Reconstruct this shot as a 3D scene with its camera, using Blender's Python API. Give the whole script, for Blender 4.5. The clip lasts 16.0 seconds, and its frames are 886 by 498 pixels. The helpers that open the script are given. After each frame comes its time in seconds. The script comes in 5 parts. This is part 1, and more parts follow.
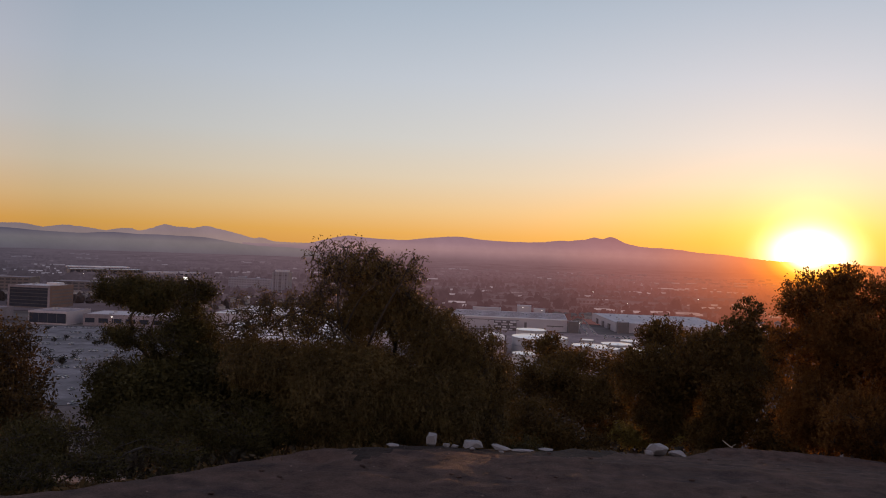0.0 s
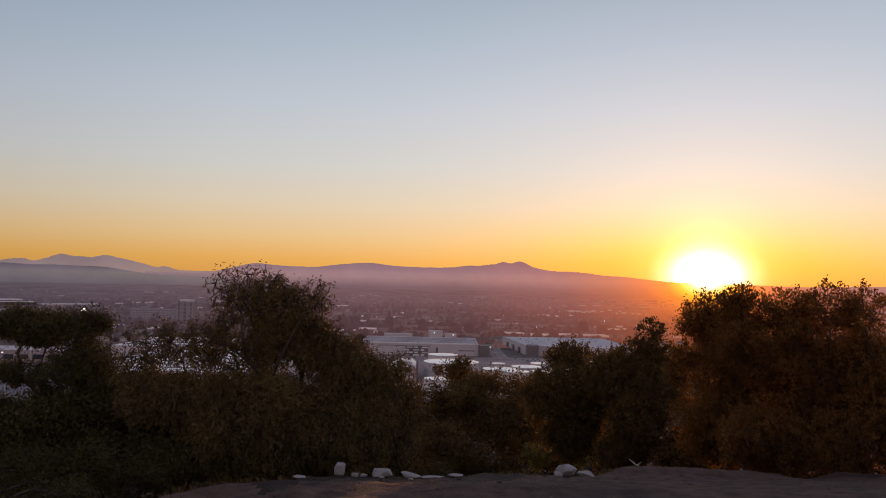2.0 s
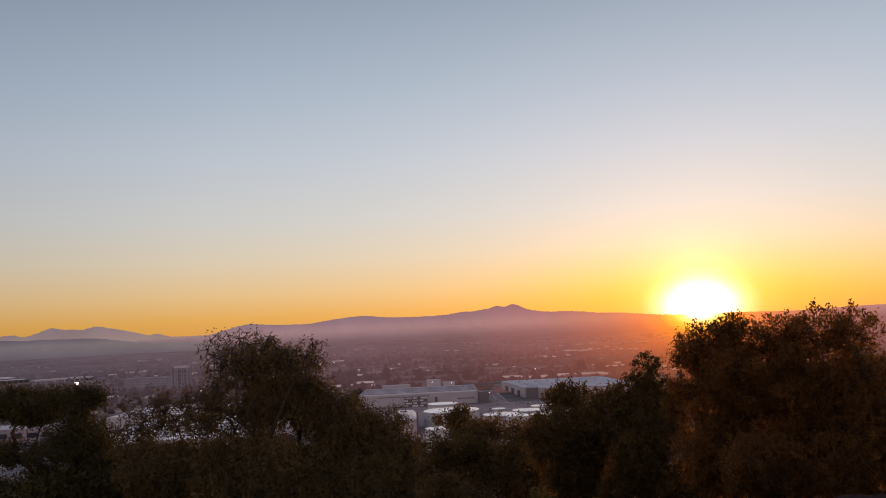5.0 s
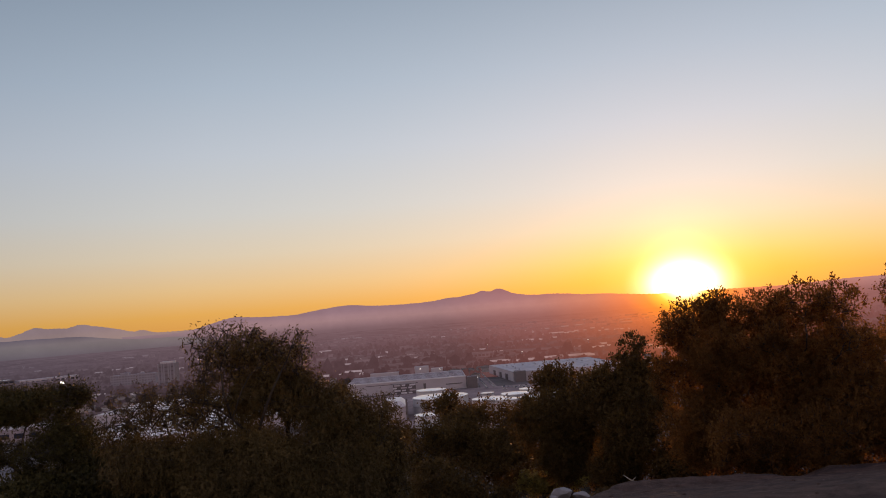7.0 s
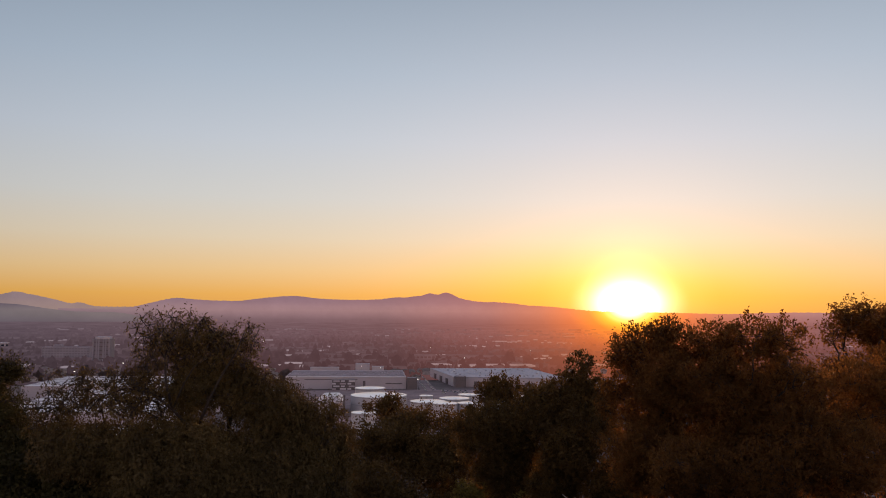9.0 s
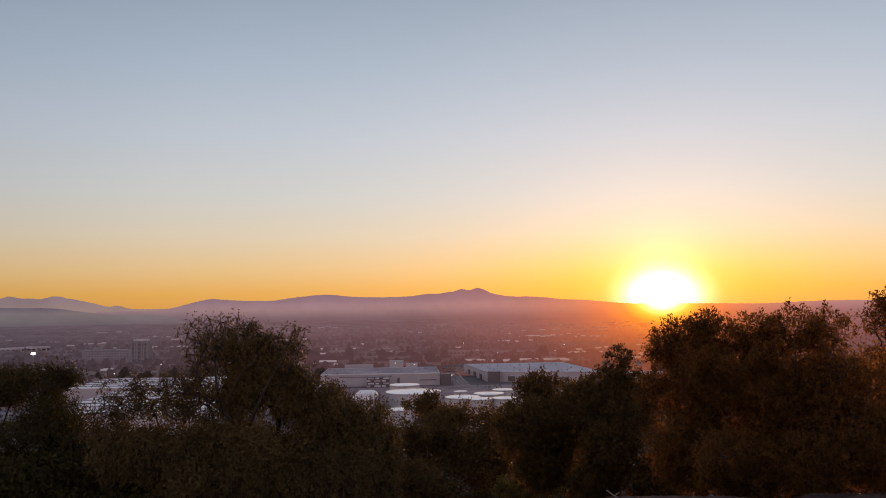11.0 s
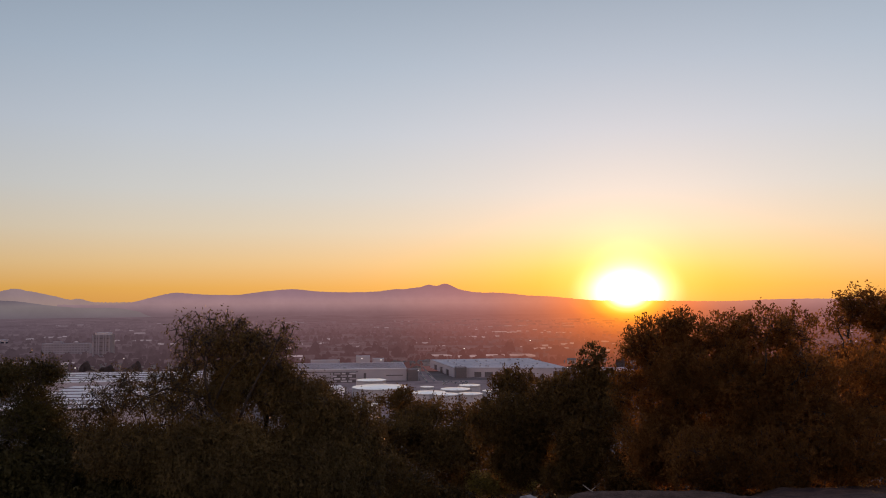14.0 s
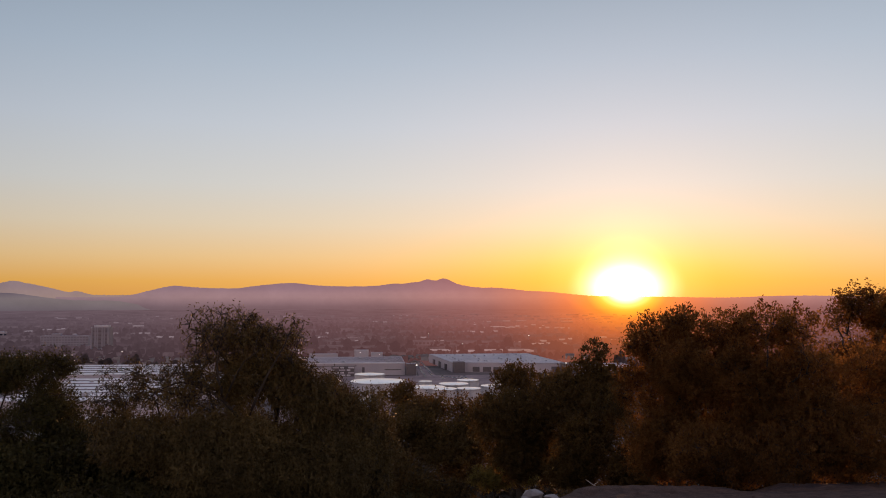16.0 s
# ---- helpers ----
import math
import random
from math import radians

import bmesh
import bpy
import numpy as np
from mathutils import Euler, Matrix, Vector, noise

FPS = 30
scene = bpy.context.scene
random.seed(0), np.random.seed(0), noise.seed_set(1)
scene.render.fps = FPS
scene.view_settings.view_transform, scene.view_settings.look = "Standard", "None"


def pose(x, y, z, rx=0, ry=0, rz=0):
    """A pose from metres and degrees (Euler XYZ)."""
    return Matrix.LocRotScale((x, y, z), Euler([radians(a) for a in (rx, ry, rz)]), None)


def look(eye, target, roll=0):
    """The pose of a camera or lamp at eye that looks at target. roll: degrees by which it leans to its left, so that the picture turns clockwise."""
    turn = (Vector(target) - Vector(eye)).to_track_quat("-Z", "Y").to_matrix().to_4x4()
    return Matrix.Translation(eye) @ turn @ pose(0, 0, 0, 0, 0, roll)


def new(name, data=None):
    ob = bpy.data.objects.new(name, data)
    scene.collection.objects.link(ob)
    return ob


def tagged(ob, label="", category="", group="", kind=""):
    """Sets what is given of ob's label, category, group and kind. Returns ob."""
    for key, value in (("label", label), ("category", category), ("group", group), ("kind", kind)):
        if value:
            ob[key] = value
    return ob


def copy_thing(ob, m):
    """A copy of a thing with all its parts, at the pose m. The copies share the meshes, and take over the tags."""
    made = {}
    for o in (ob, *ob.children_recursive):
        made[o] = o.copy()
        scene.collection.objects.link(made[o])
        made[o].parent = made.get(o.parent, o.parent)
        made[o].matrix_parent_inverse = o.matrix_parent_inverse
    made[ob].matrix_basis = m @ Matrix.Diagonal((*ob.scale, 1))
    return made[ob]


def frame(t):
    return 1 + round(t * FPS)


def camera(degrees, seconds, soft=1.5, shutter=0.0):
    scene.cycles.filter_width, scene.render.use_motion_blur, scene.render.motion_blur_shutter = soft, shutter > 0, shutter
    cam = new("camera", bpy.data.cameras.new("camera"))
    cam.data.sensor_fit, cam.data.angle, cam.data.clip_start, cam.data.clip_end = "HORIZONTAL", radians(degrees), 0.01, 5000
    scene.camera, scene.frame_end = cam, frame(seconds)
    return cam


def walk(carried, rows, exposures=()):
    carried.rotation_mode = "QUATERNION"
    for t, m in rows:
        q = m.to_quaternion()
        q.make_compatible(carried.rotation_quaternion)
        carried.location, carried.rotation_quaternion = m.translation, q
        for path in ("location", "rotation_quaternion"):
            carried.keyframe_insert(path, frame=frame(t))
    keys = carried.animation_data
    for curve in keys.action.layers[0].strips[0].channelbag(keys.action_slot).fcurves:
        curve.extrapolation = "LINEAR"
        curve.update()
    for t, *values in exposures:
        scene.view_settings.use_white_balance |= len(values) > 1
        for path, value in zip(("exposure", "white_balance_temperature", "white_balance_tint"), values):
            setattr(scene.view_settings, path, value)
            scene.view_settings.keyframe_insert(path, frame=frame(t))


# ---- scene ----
cam = camera(56.8, 16.0, soft=1.0)
ROWS = [
    (0, -0.061, -0.107, 3.518, 6.234, 0.060, -2.137),
    (0.5, -0.016, -0.123, 3.519, 3.469, 1.856, -1.531),
    (1, -0.003, 0.007, 3.501, 0.805, 2.292, -0.064),
    (1.5, -0.000, 0.000, 3.500, 0.041, 2.431, -0.777),
    (2, 0.012, 0.001, 3.503, -0.001, 2.051, -1.311),
    (2.5, 0.039, -0.012, 3.514, 0.055, 1.966, -1.242),
    (3, 0.049, -0.029, 3.530, 0.185, 2.765, -1.004),
    (3.5, 0.047, -0.033, 3.528, 0.271, 4.090, -0.864),
    (4, 0.078, -0.155, 3.535, 0.330, 5.010, 0.135),
    (6.5, 0.112, -0.228, 3.564, -1.448, 5.436, 4.693),
    (7, 0.120, -0.153, 3.530, -1.355, 4.375, 4.573),
    (7.5, 0.099, -0.009, 3.529, -1.768, 3.834, 2.237),
    (8, 0.001, 0.186, 3.547, -4.233, 4.021, -0.425),
    (8.5, -0.059, 0.173, 3.638, -5.405, 4.199, -1.484),
    (9, -0.141, 0.236, 3.686, -5.110, 4.337, -0.445),
    (9.5, -0.183, 0.114, 3.712, -2.337, 4.027, 0.973),
    (12, -0.547, 0.051, 3.806, -3.576, 4.135, 0.320),
    (12.5, -0.618, 0.029, 3.804, -3.666, 4.287, -0.092),
    (13, -0.762, -0.094, 3.803, -3.748, 4.379, 0.217),
    (13.5, -0.834, -0.164, 3.833, -5.005, 4.490, 0.112),
    (14, -0.907, -0.225, 3.853, -5.187, 3.718, 0.367),
    (14.5, -1.054, -0.244, 3.848, -4.922, 3.471, 0.525),
    (15, -1.121, -0.336, 3.872, -5.232, 3.421, 0.725),
    (15.5, -1.125, -0.397, 3.875, -5.402, 3.404, 0.375),
    (16, -1.174, -0.458, 3.891, -5.286, 3.349, 0.010),
]
walk(cam, [(t, pose(x, y, z, 90 + pitch, roll, yaw)) for t, x, y, z, yaw, pitch, roll in ROWS])

# ---- light ----
SUN_AZ, SUN_EL = 17.85, 0.62
sun_dir = Vector((math.sin(radians(SUN_AZ)) * math.cos(radians(SUN_EL)),
                  math.cos(radians(SUN_AZ)) * math.cos(radians(SUN_EL)), math.sin(radians(SUN_EL))))


def lin(r, g, b):
    """Linear colour from 0..255 display values."""
    return tuple(((c / 255) / 12.92 if c / 255 < 0.04045 else ((c / 255 + 0.055) / 1.055) ** 2.4) for c in (r, g, b)) + (1,)


def node(tree, kind, **sets):
    n = tree.nodes.new(kind)
    for key, value in sets.items():
        if key == "op":
            n.operation = value
        elif key == "blend":
            n.blend_type = value
        else:
            n.inputs[int(key[1:])].default_value = value
    return n


def math_node(tree, op, a, b=None):
    n = tree.nodes.new("ShaderNodeMath")
    n.operation = op
    for i, v in enumerate((a, b)):
        if v is None:
            continue
        if isinstance(v, (int, float)):
            n.inputs[i].default_value = v
        else:
            tree.links.new(v, n.inputs[i])
    return n.outputs[0]


def ramp_node(tree, source, stops, mode="LINEAR"):
    n = tree.nodes.new("ShaderNodeValToRGB")
    n.color_ramp.interpolation = mode
    while len(n.color_ramp.elements) < len(stops):
        n.color_ramp.elements.new(0.5)
    for e, (at, colour) in zip(n.color_ramp.elements, stops):
        e.position, e.color = at, colour
    tree.links.new(source, n.inputs[0])
    return n.outputs[0]


def mix_node(tree, blend, fac, a, b):
    n = tree.nodes.new("ShaderNodeMix")
    n.data_type, n.blend_type = "RGBA", blend
    for i, v in ((0, fac), (6, a), (7, b)):
        if isinstance(v, (int, float, tuple)):
            n.inputs[i].default_value = v
        else:
            tree.links.new(v, n.inputs[i])
    return n.outputs[2]


def sun_angle(tree, direction):
    """Degrees between a direction and the sun."""
    dot = tree.nodes.new("ShaderNodeVectorMath")
    dot.operation = "DOT_PRODUCT"
    tree.links.new(direction, dot.inputs[0])
    dot.inputs[1].default_value = sun_dir
    return math_node(tree, "MULTIPLY", math_node(tree, "ARCCOSINE", math_node(tree, "MINIMUM", dot.outputs["Value"], 1.0)), 57.2958)


def sun_off(tree, direction, wide):
    """Degrees from the sun, with the horizontal distance counted less."""
    away = tree.nodes.new("ShaderNodeVectorMath")
    away.operation = "SUBTRACT"
    tree.links.new(direction, away.inputs[0])
    away.inputs[1].default_value = sun_dir
    az = radians(SUN_AZ)
    total = None
    for axis, scale in (((math.cos(az), -math.sin(az), 0), 1 / wide), ((math.sin(az), math.cos(az), 0), 1.0), ((0, 0, 1), 1.0)):
        dot = tree.nodes.new("ShaderNodeVectorMath")
        dot.operation = "DOT_PRODUCT"
        tree.links.new(away.outputs[0], dot.inputs[0])
        dot.inputs[1].default_value = axis
        piece = math_node(tree, "POWER", math_node(tree, "ABSOLUTE", math_node(tree, "MULTIPLY", dot.outputs["Value"], scale)), 2.0)
        total = piece if total is None else math_node(tree, "ADD", total, piece)
    return math_node(tree, "MULTIPLY", math_node(tree, "SQRT", total), 57.2958)


world = bpy.data.worlds.new("dusk_sky")
scene.world = world
world.use_nodes = True
wt = world.node_tree
wt.nodes.clear()
coord = wt.nodes.new("ShaderNodeTexCoord")
split = wt.nodes.new("ShaderNodeSeparateXYZ")
wt.links.new(coord.outputs["Generated"], split.inputs[0])
height = math_node(wt, "MULTIPLY", math_node(wt, "ARCSINE", split.outputs[2]), 57.2958 / 90.0)
air = ramp_node(wt, height, [
    (0.0, lin(228, 164, 82)), (0.012, lin(232, 176, 92)), (0.030, lin(231, 195, 142)), (0.055, lin(222, 207, 184)),
    (0.085, lin(209, 209, 207)), (0.130, lin(195, 203, 214)), (0.180, lin(176, 190, 206)), (0.250, lin(150, 166, 184)),
    (0.45, lin(136, 154, 180)), (1.0, lin(102, 122, 160))])
angle = sun_angle(wt, coord.outputs["Generated"])
air = mix_node(wt, "MULTIPLY", 1.0, air, ramp_node(wt, math_node(wt, "DIVIDE", angle, 90.0), [(0.0, (1, 1, 1, 1)), (0.2, (0.93, 0.93, 0.93, 1)), (0.38, (0.85, 0.85, 0.86, 1)), (0.55, (0.70, 0.71, 0.74, 1)), (0.75, (0.95, 0.78, 0.80, 1)), (1.0, (1.6, 1.2, 1.16, 1))]))
# gold along the horizon on both sides of the sun
air = mix_node(wt, "MULTIPLY", 1.0, air, ramp_node(wt, math_node(wt, "DIVIDE", sun_off(wt, coord.outputs["Generated"], 4.5), 20.0), [
    (0.0, (1.18, 0.98, 0.10, 1)), (0.06, (1.15, 0.98, 0.20, 1)), (0.12, (1.08, 1.0, 0.62, 1)), (0.2, (1.03, 1.0, 0.94, 1)), (0.3, (1, 1, 1, 1))], "B_SPLINE"))
glow = ramp_node(wt, math_node(wt, "DIVIDE", angle, 40.0), [
    (0.0, (1.2, 1.05, 0.7, 1)), (0.033, (0.98, 0.83, 0.5, 1)), (0.050, (0.72, 0.60, 0.30, 1)), (0.072, (0.38, 0.31, 0.14, 1)), (0.10, (0.18, 0.135, 0.06, 1)),
    (0.15, (0.08, 0.046, 0.03, 1)), (0.3, (0.022, 0.008, 0.006, 1)), (0.6, (0.004, 0.001, 0.0, 1)), (1.0, (0, 0, 0, 1))], "B_SPLINE")
core = ramp_node(wt, math_node(wt, "DIVIDE", sun_off(wt, coord.outputs["Generated"], 1.6), 42.0), [
    (0.0, (6.5, 5.6, 4.4, 1)), (0.014, (2.4, 2.1, 1.8, 1)), (0.028, (0.9, 0.85, 0.8, 1)), (0.042, (0.25, 0.22, 0.18, 1)), (0.06, (0, 0, 0, 1))], "B_SPLINE")
glow = mix_node(wt, "ADD", 1.0, glow, core)
sky = wt.nodes.new("ShaderNodeTexSky")
sky.sky_type = "NISHITA"
sky.sun_disc = False
sky.sun_elevation, sky.sun_rotation = radians(SUN_EL), radians(SUN_AZ)
dim_sky = mix_node(wt, "MULTIPLY", 1.0, sky.outputs[0], (0.03, 0.03, 0.03, 1))
total = mix_node(wt, "ADD", 1.0, mix_node(wt, "ADD", 1.0, air, glow), dim_sky)
background = wt.nodes.new("ShaderNodeBackground")
wt.links.new(total, background.inputs[0])
wt.links.new(background.outputs[0], wt.nodes.new("ShaderNodeOutputWorld").inputs[0])

sun = new("sun", bpy.data.lights.new("sun", "SUN"))
sun.data.energy, sun.data.angle, sun.data.color = 3.4, radians(0.6), (1.0, 0.44, 0.17)
sun.matrix_world = look(sun_dir * 100, (0, 0, 0))
scene.view_settings.exposure = 0.0

# ---- materials ----
def material(name, colour, rough=0.8, metal=0.0, vary=0.25, scale=6.0, fine=40.0, bump=0.3, dirt=None, dirt_amount=0.5, random_by="", translucent=0.0, far=1.0, stretch=None, shine=0.5):
    m = bpy.data.materials.new(name)
    m.use_nodes = True
    t = m.node_tree
    bsdf = t.nodes["Principled BSDF"]
    where = t.nodes.new("ShaderNodeTexCoord").outputs["Object"]
    if stretch:
        wide = t.nodes.new("ShaderNodeVectorMath")
        wide.operation = "MULTIPLY"
        t.links.new(where, wide.inputs[0])
        wide.inputs[1].default_value = stretch
    big = node(t, "ShaderNodeTexNoise", _2=scale, _3=5.0, _4=0.6)
    small = node(t, "ShaderNodeTexNoise", _2=fine, _3=4.0, _4=0.65)
    for n in (big, small):
        t.links.new(where, n.inputs[0])
    base = (*colour, 1)
    dark = tuple(c * (1 - vary) for c in colour) + (1,)
    light = tuple(min(1, c * (1 + vary)) for c in colour) + (1,)
    c = ramp_node(t, big.outputs[0], [(0.3, dark), (0.5, base), (0.7, light)])
    grain = ramp_node(t, small.outputs[0], [(0.25, (1 - vary,) * 3 + (1,)), (0.75, (1 + 0.3 * vary,) * 3 + (1,))])
    c = mix_node(t, "MULTIPLY", 1.0, c, grain)
    if dirt:
        stain = node(t, "ShaderNodeTexNoise", _2=scale * 0.37, _3=6.0, _4=0.7)
        t.links.new(wide.outputs[0] if stretch else where, stain.inputs[0])
        c = mix_node(t, "MIX", ramp_node(t, stain.outputs[0], [(0.5, (0, 0, 0, 1)), (0.68, (dirt_amount,) * 3 + (1,))]), c, (*dirt, 1))
    if random_by:
        source = t.nodes.new("ShaderNodeObjectInfo").outputs["Random"] if random_by == "object" else t.nodes.new("ShaderNodeNewGeometry").outputs["Random Per Island"]
        c = mix_node(t, "MULTIPLY", 1.0, c, ramp_node(t, source, [(0.0, (0.78, 0.79, 0.77, 1)), (0.6, (0.98, 0.98, 0.96, 1)), (1.0, (1.2, 1.16, 1.06, 1))]))
    t.links.new(c, bsdf.inputs["Base Color"])
    bsdf.inputs["Roughness"].default_value, bsdf.inputs["Metallic"].default_value = rough, metal
    bsdf.inputs["Specular IOR Level"].default_value = 0.14 if translucent else shine
    if bump:
        b = node(t, "ShaderNodeBump", _0=bump, _1=0.02 * far)
        t.links.new(small.outputs[0], b.inputs["Height"])
        t.links.new(b.outputs[0], bsdf.inputs["Normal"])
    if translucent:
        thin = t.nodes.new("ShaderNodeBsdfTranslucent")
        t.links.new(c, thin.inputs[0])
        both = node(t, "ShaderNodeMixShader", _0=translucent)
        t.links.new(bsdf.outputs[0], both.inputs[1])
        t.links.new(thin.outputs[0], both.inputs[2])
        t.links.new(both.outputs[0], t.nodes["Material Output"].inputs[0])
    return m


def painted_haze_material(name, ridge, haze, low, high, warm=1.0, by_range=False, grain_size=0.004, contrast=0.1, stops=None):
    """Distant land as a glowing backdrop: mist painted in towards its foot, warmth towards the sun."""
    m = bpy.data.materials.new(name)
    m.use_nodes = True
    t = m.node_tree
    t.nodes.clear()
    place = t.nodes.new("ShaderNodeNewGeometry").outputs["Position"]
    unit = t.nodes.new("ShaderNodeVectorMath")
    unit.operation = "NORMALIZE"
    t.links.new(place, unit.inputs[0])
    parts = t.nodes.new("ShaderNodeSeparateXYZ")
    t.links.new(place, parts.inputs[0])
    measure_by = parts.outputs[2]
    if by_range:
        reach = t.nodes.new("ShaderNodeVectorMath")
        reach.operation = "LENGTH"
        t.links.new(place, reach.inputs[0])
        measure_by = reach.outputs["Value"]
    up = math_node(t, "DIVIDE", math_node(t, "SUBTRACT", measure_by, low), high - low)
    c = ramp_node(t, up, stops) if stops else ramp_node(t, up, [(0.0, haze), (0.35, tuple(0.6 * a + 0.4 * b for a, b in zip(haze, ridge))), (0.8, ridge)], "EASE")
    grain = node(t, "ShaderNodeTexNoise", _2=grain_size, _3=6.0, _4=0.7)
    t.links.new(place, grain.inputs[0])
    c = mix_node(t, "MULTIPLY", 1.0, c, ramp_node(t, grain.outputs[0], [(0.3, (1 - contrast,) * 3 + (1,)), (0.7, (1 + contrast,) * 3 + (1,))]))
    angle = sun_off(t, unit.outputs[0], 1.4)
    # colour painted redder near the sun, darker and bluer far from it
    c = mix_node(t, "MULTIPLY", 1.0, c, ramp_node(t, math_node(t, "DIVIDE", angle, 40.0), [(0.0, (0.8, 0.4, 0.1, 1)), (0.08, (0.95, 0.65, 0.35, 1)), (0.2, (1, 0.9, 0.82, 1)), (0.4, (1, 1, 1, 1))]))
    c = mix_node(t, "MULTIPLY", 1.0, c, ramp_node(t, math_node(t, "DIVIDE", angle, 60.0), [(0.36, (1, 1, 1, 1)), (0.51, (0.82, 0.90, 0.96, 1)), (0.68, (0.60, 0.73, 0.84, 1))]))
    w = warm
    # the sun's glow and bloom painted over the land, fading with angle
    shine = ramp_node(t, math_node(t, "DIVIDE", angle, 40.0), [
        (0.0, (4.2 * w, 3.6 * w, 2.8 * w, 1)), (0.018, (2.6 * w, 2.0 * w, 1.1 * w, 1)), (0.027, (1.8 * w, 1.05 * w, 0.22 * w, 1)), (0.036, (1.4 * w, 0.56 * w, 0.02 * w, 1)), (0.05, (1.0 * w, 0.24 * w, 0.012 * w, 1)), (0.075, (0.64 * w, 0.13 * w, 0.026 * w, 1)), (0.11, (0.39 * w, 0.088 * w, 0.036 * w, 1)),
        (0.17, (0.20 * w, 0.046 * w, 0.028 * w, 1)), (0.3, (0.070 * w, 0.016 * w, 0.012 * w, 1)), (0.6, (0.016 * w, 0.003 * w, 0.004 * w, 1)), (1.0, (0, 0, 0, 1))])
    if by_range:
        # the painted sun glow is weaker on what is nearer
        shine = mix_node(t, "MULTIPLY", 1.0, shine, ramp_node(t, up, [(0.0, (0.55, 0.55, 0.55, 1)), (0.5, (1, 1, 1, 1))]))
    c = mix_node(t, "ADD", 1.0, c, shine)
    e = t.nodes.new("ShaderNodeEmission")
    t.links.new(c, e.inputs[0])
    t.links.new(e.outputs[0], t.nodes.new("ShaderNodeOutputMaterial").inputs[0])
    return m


def lamp_material(name, colour, strength):
    m = bpy.data.materials.new(name)
    m.use_nodes = True
    b = m.node_tree.nodes["Principled BSDF"]
    b.inputs["Emission Color"].default_value, b.inputs["Emission Strength"].default_value = (*colour, 1), strength
    return m


DIRT = material("dirt", (0.108, 0.068, 0.053), 0.95, shine=0.2, vary=0.45, scale=2.6, fine=30.0, bump=1.0, dirt=(0.034, 0.026, 0.030), dirt_amount=0.8, stretch=(0.22, 1.5, 1.0), far=3.0)
VALLEY = material("valley_ground", (0.15, 0.122, 0.115), 0.95, shine=0.1, vary=0.4, scale=0.01, fine=0.08, bump=0.0, dirt=(0.15, 0.13, 0.11), dirt_amount=0.6)
ASPHALT = material("asphalt", (0.30, 0.225, 0.215), 0.95, shine=0.1, vary=0.3, scale=0.03, fine=0.3, bump=0.0, dirt=(0.16, 0.13, 0.125), dirt_amount=0.8)
PAVING = material("paving", (0.21, 0.195, 0.20), 0.95, shine=0.1, vary=0.35, scale=0.06, fine=0.4, bump=0.0, dirt=(0.09, 0.082, 0.08), dirt_amount=0.85)
SOIL = material("dark_soil", (0.034, 0.023, 0.018), 0.95, shine=0.2, vary=0.5, scale=1.2, fine=12.0, bump=0.8, dirt=(0.075, 0.05, 0.038), dirt_amount=0.6, far=3.0)
BARK = material("bark", (0.04, 0.029, 0.021), 0.95, vary=0.4, scale=3.0, fine=25.0, bump=0.8)
PEPPER_LEAF = material("pepper_leaf", (0.115, 0.078, 0.028), 0.6, vary=0.4, scale=0.9, fine=6.0, bump=0.0, random_by="island", translucent=0.18)
OAK_LEAF = material("oak_leaf", (0.22, 0.105, 0.031), 0.6, vary=0.4, scale=0.8, fine=6.0, bump=0.0, random_by="island", translucent=0.7)
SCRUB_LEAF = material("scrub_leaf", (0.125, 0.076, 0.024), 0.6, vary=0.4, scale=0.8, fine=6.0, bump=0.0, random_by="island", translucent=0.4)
PINE_LEAF = material("cypress_leaf", (0.060, 0.049, 0.015), 0.65, vary=0.35, scale=1.0, fine=6.0, bump=0.0, random_by="island", translucent=0.16)
DRY_LEAF = material("dry_leaf", (0.085, 0.052, 0.019), 0.7, vary=0.35, scale=1.0, fine=6.0, bump=0.0, random_by="island", translucent=0.22)
BUSH_LEAF = material("bush_leaf", (0.25, 0.19, 0.05), 0.7, vary=0.35, scale=1.0, fine=6.0, bump=0.0, random_by="island", translucent=0.25)
CLUMP_LEAF = material("clump_foliage", (0.05, 0.042, 0.03), 0.9, vary=0.5, scale=0.4, fine=3.0, bump=0.0, random_by="island", translucent=0.1)
FAR_LEAF = material("far_foliage", (0.12, 0.092, 0.088), 0.9, vary=0.4, scale=0.03, fine=0.3, bump=0.0, random_by="island", translucent=0.45)
STONE = material("pale_stone", (0.25, 0.23, 0.22), 0.85, vary=0.2, scale=3.0, fine=18.0, bump=0.6, dirt=(0.17, 0.13, 0.11), dirt_amount=0.7)
GRAVEL = material("gravel", (0.17, 0.125, 0.11), 0.95, shine=0.2, vary=0.3, scale=2.0, fine=30.0, bump=0.0, random_by="island")
DEADWOOD = material("dead_wood", (0.45, 0.38, 0.30), 0.85, vary=0.25, scale=6.0, fine=30.0, bump=0.5)
WHITE_ROOF = material("white_roof", (0.60, 0.565, 0.575), 0.36, vary=0.10, scale=0.03, fine=0.6, bump=0.0, dirt=(0.42, 0.42, 0.44), dirt_amount=0.6)
GREY_ROOF = material("grey_roof", (0.47, 0.425, 0.43), 0.8, vary=0.12, scale=0.02, fine=0.5, bump=0.0, dirt=(0.30, 0.30, 0.33), dirt_amount=0.5)
PALE_WALL = material("pale_wall", (0.43, 0.375, 0.385), 0.8, vary=0.08, scale=0.04, fine=0.7, bump=0.0, dirt=(0.33, 0.32, 0.33), dirt_amount=0.4)
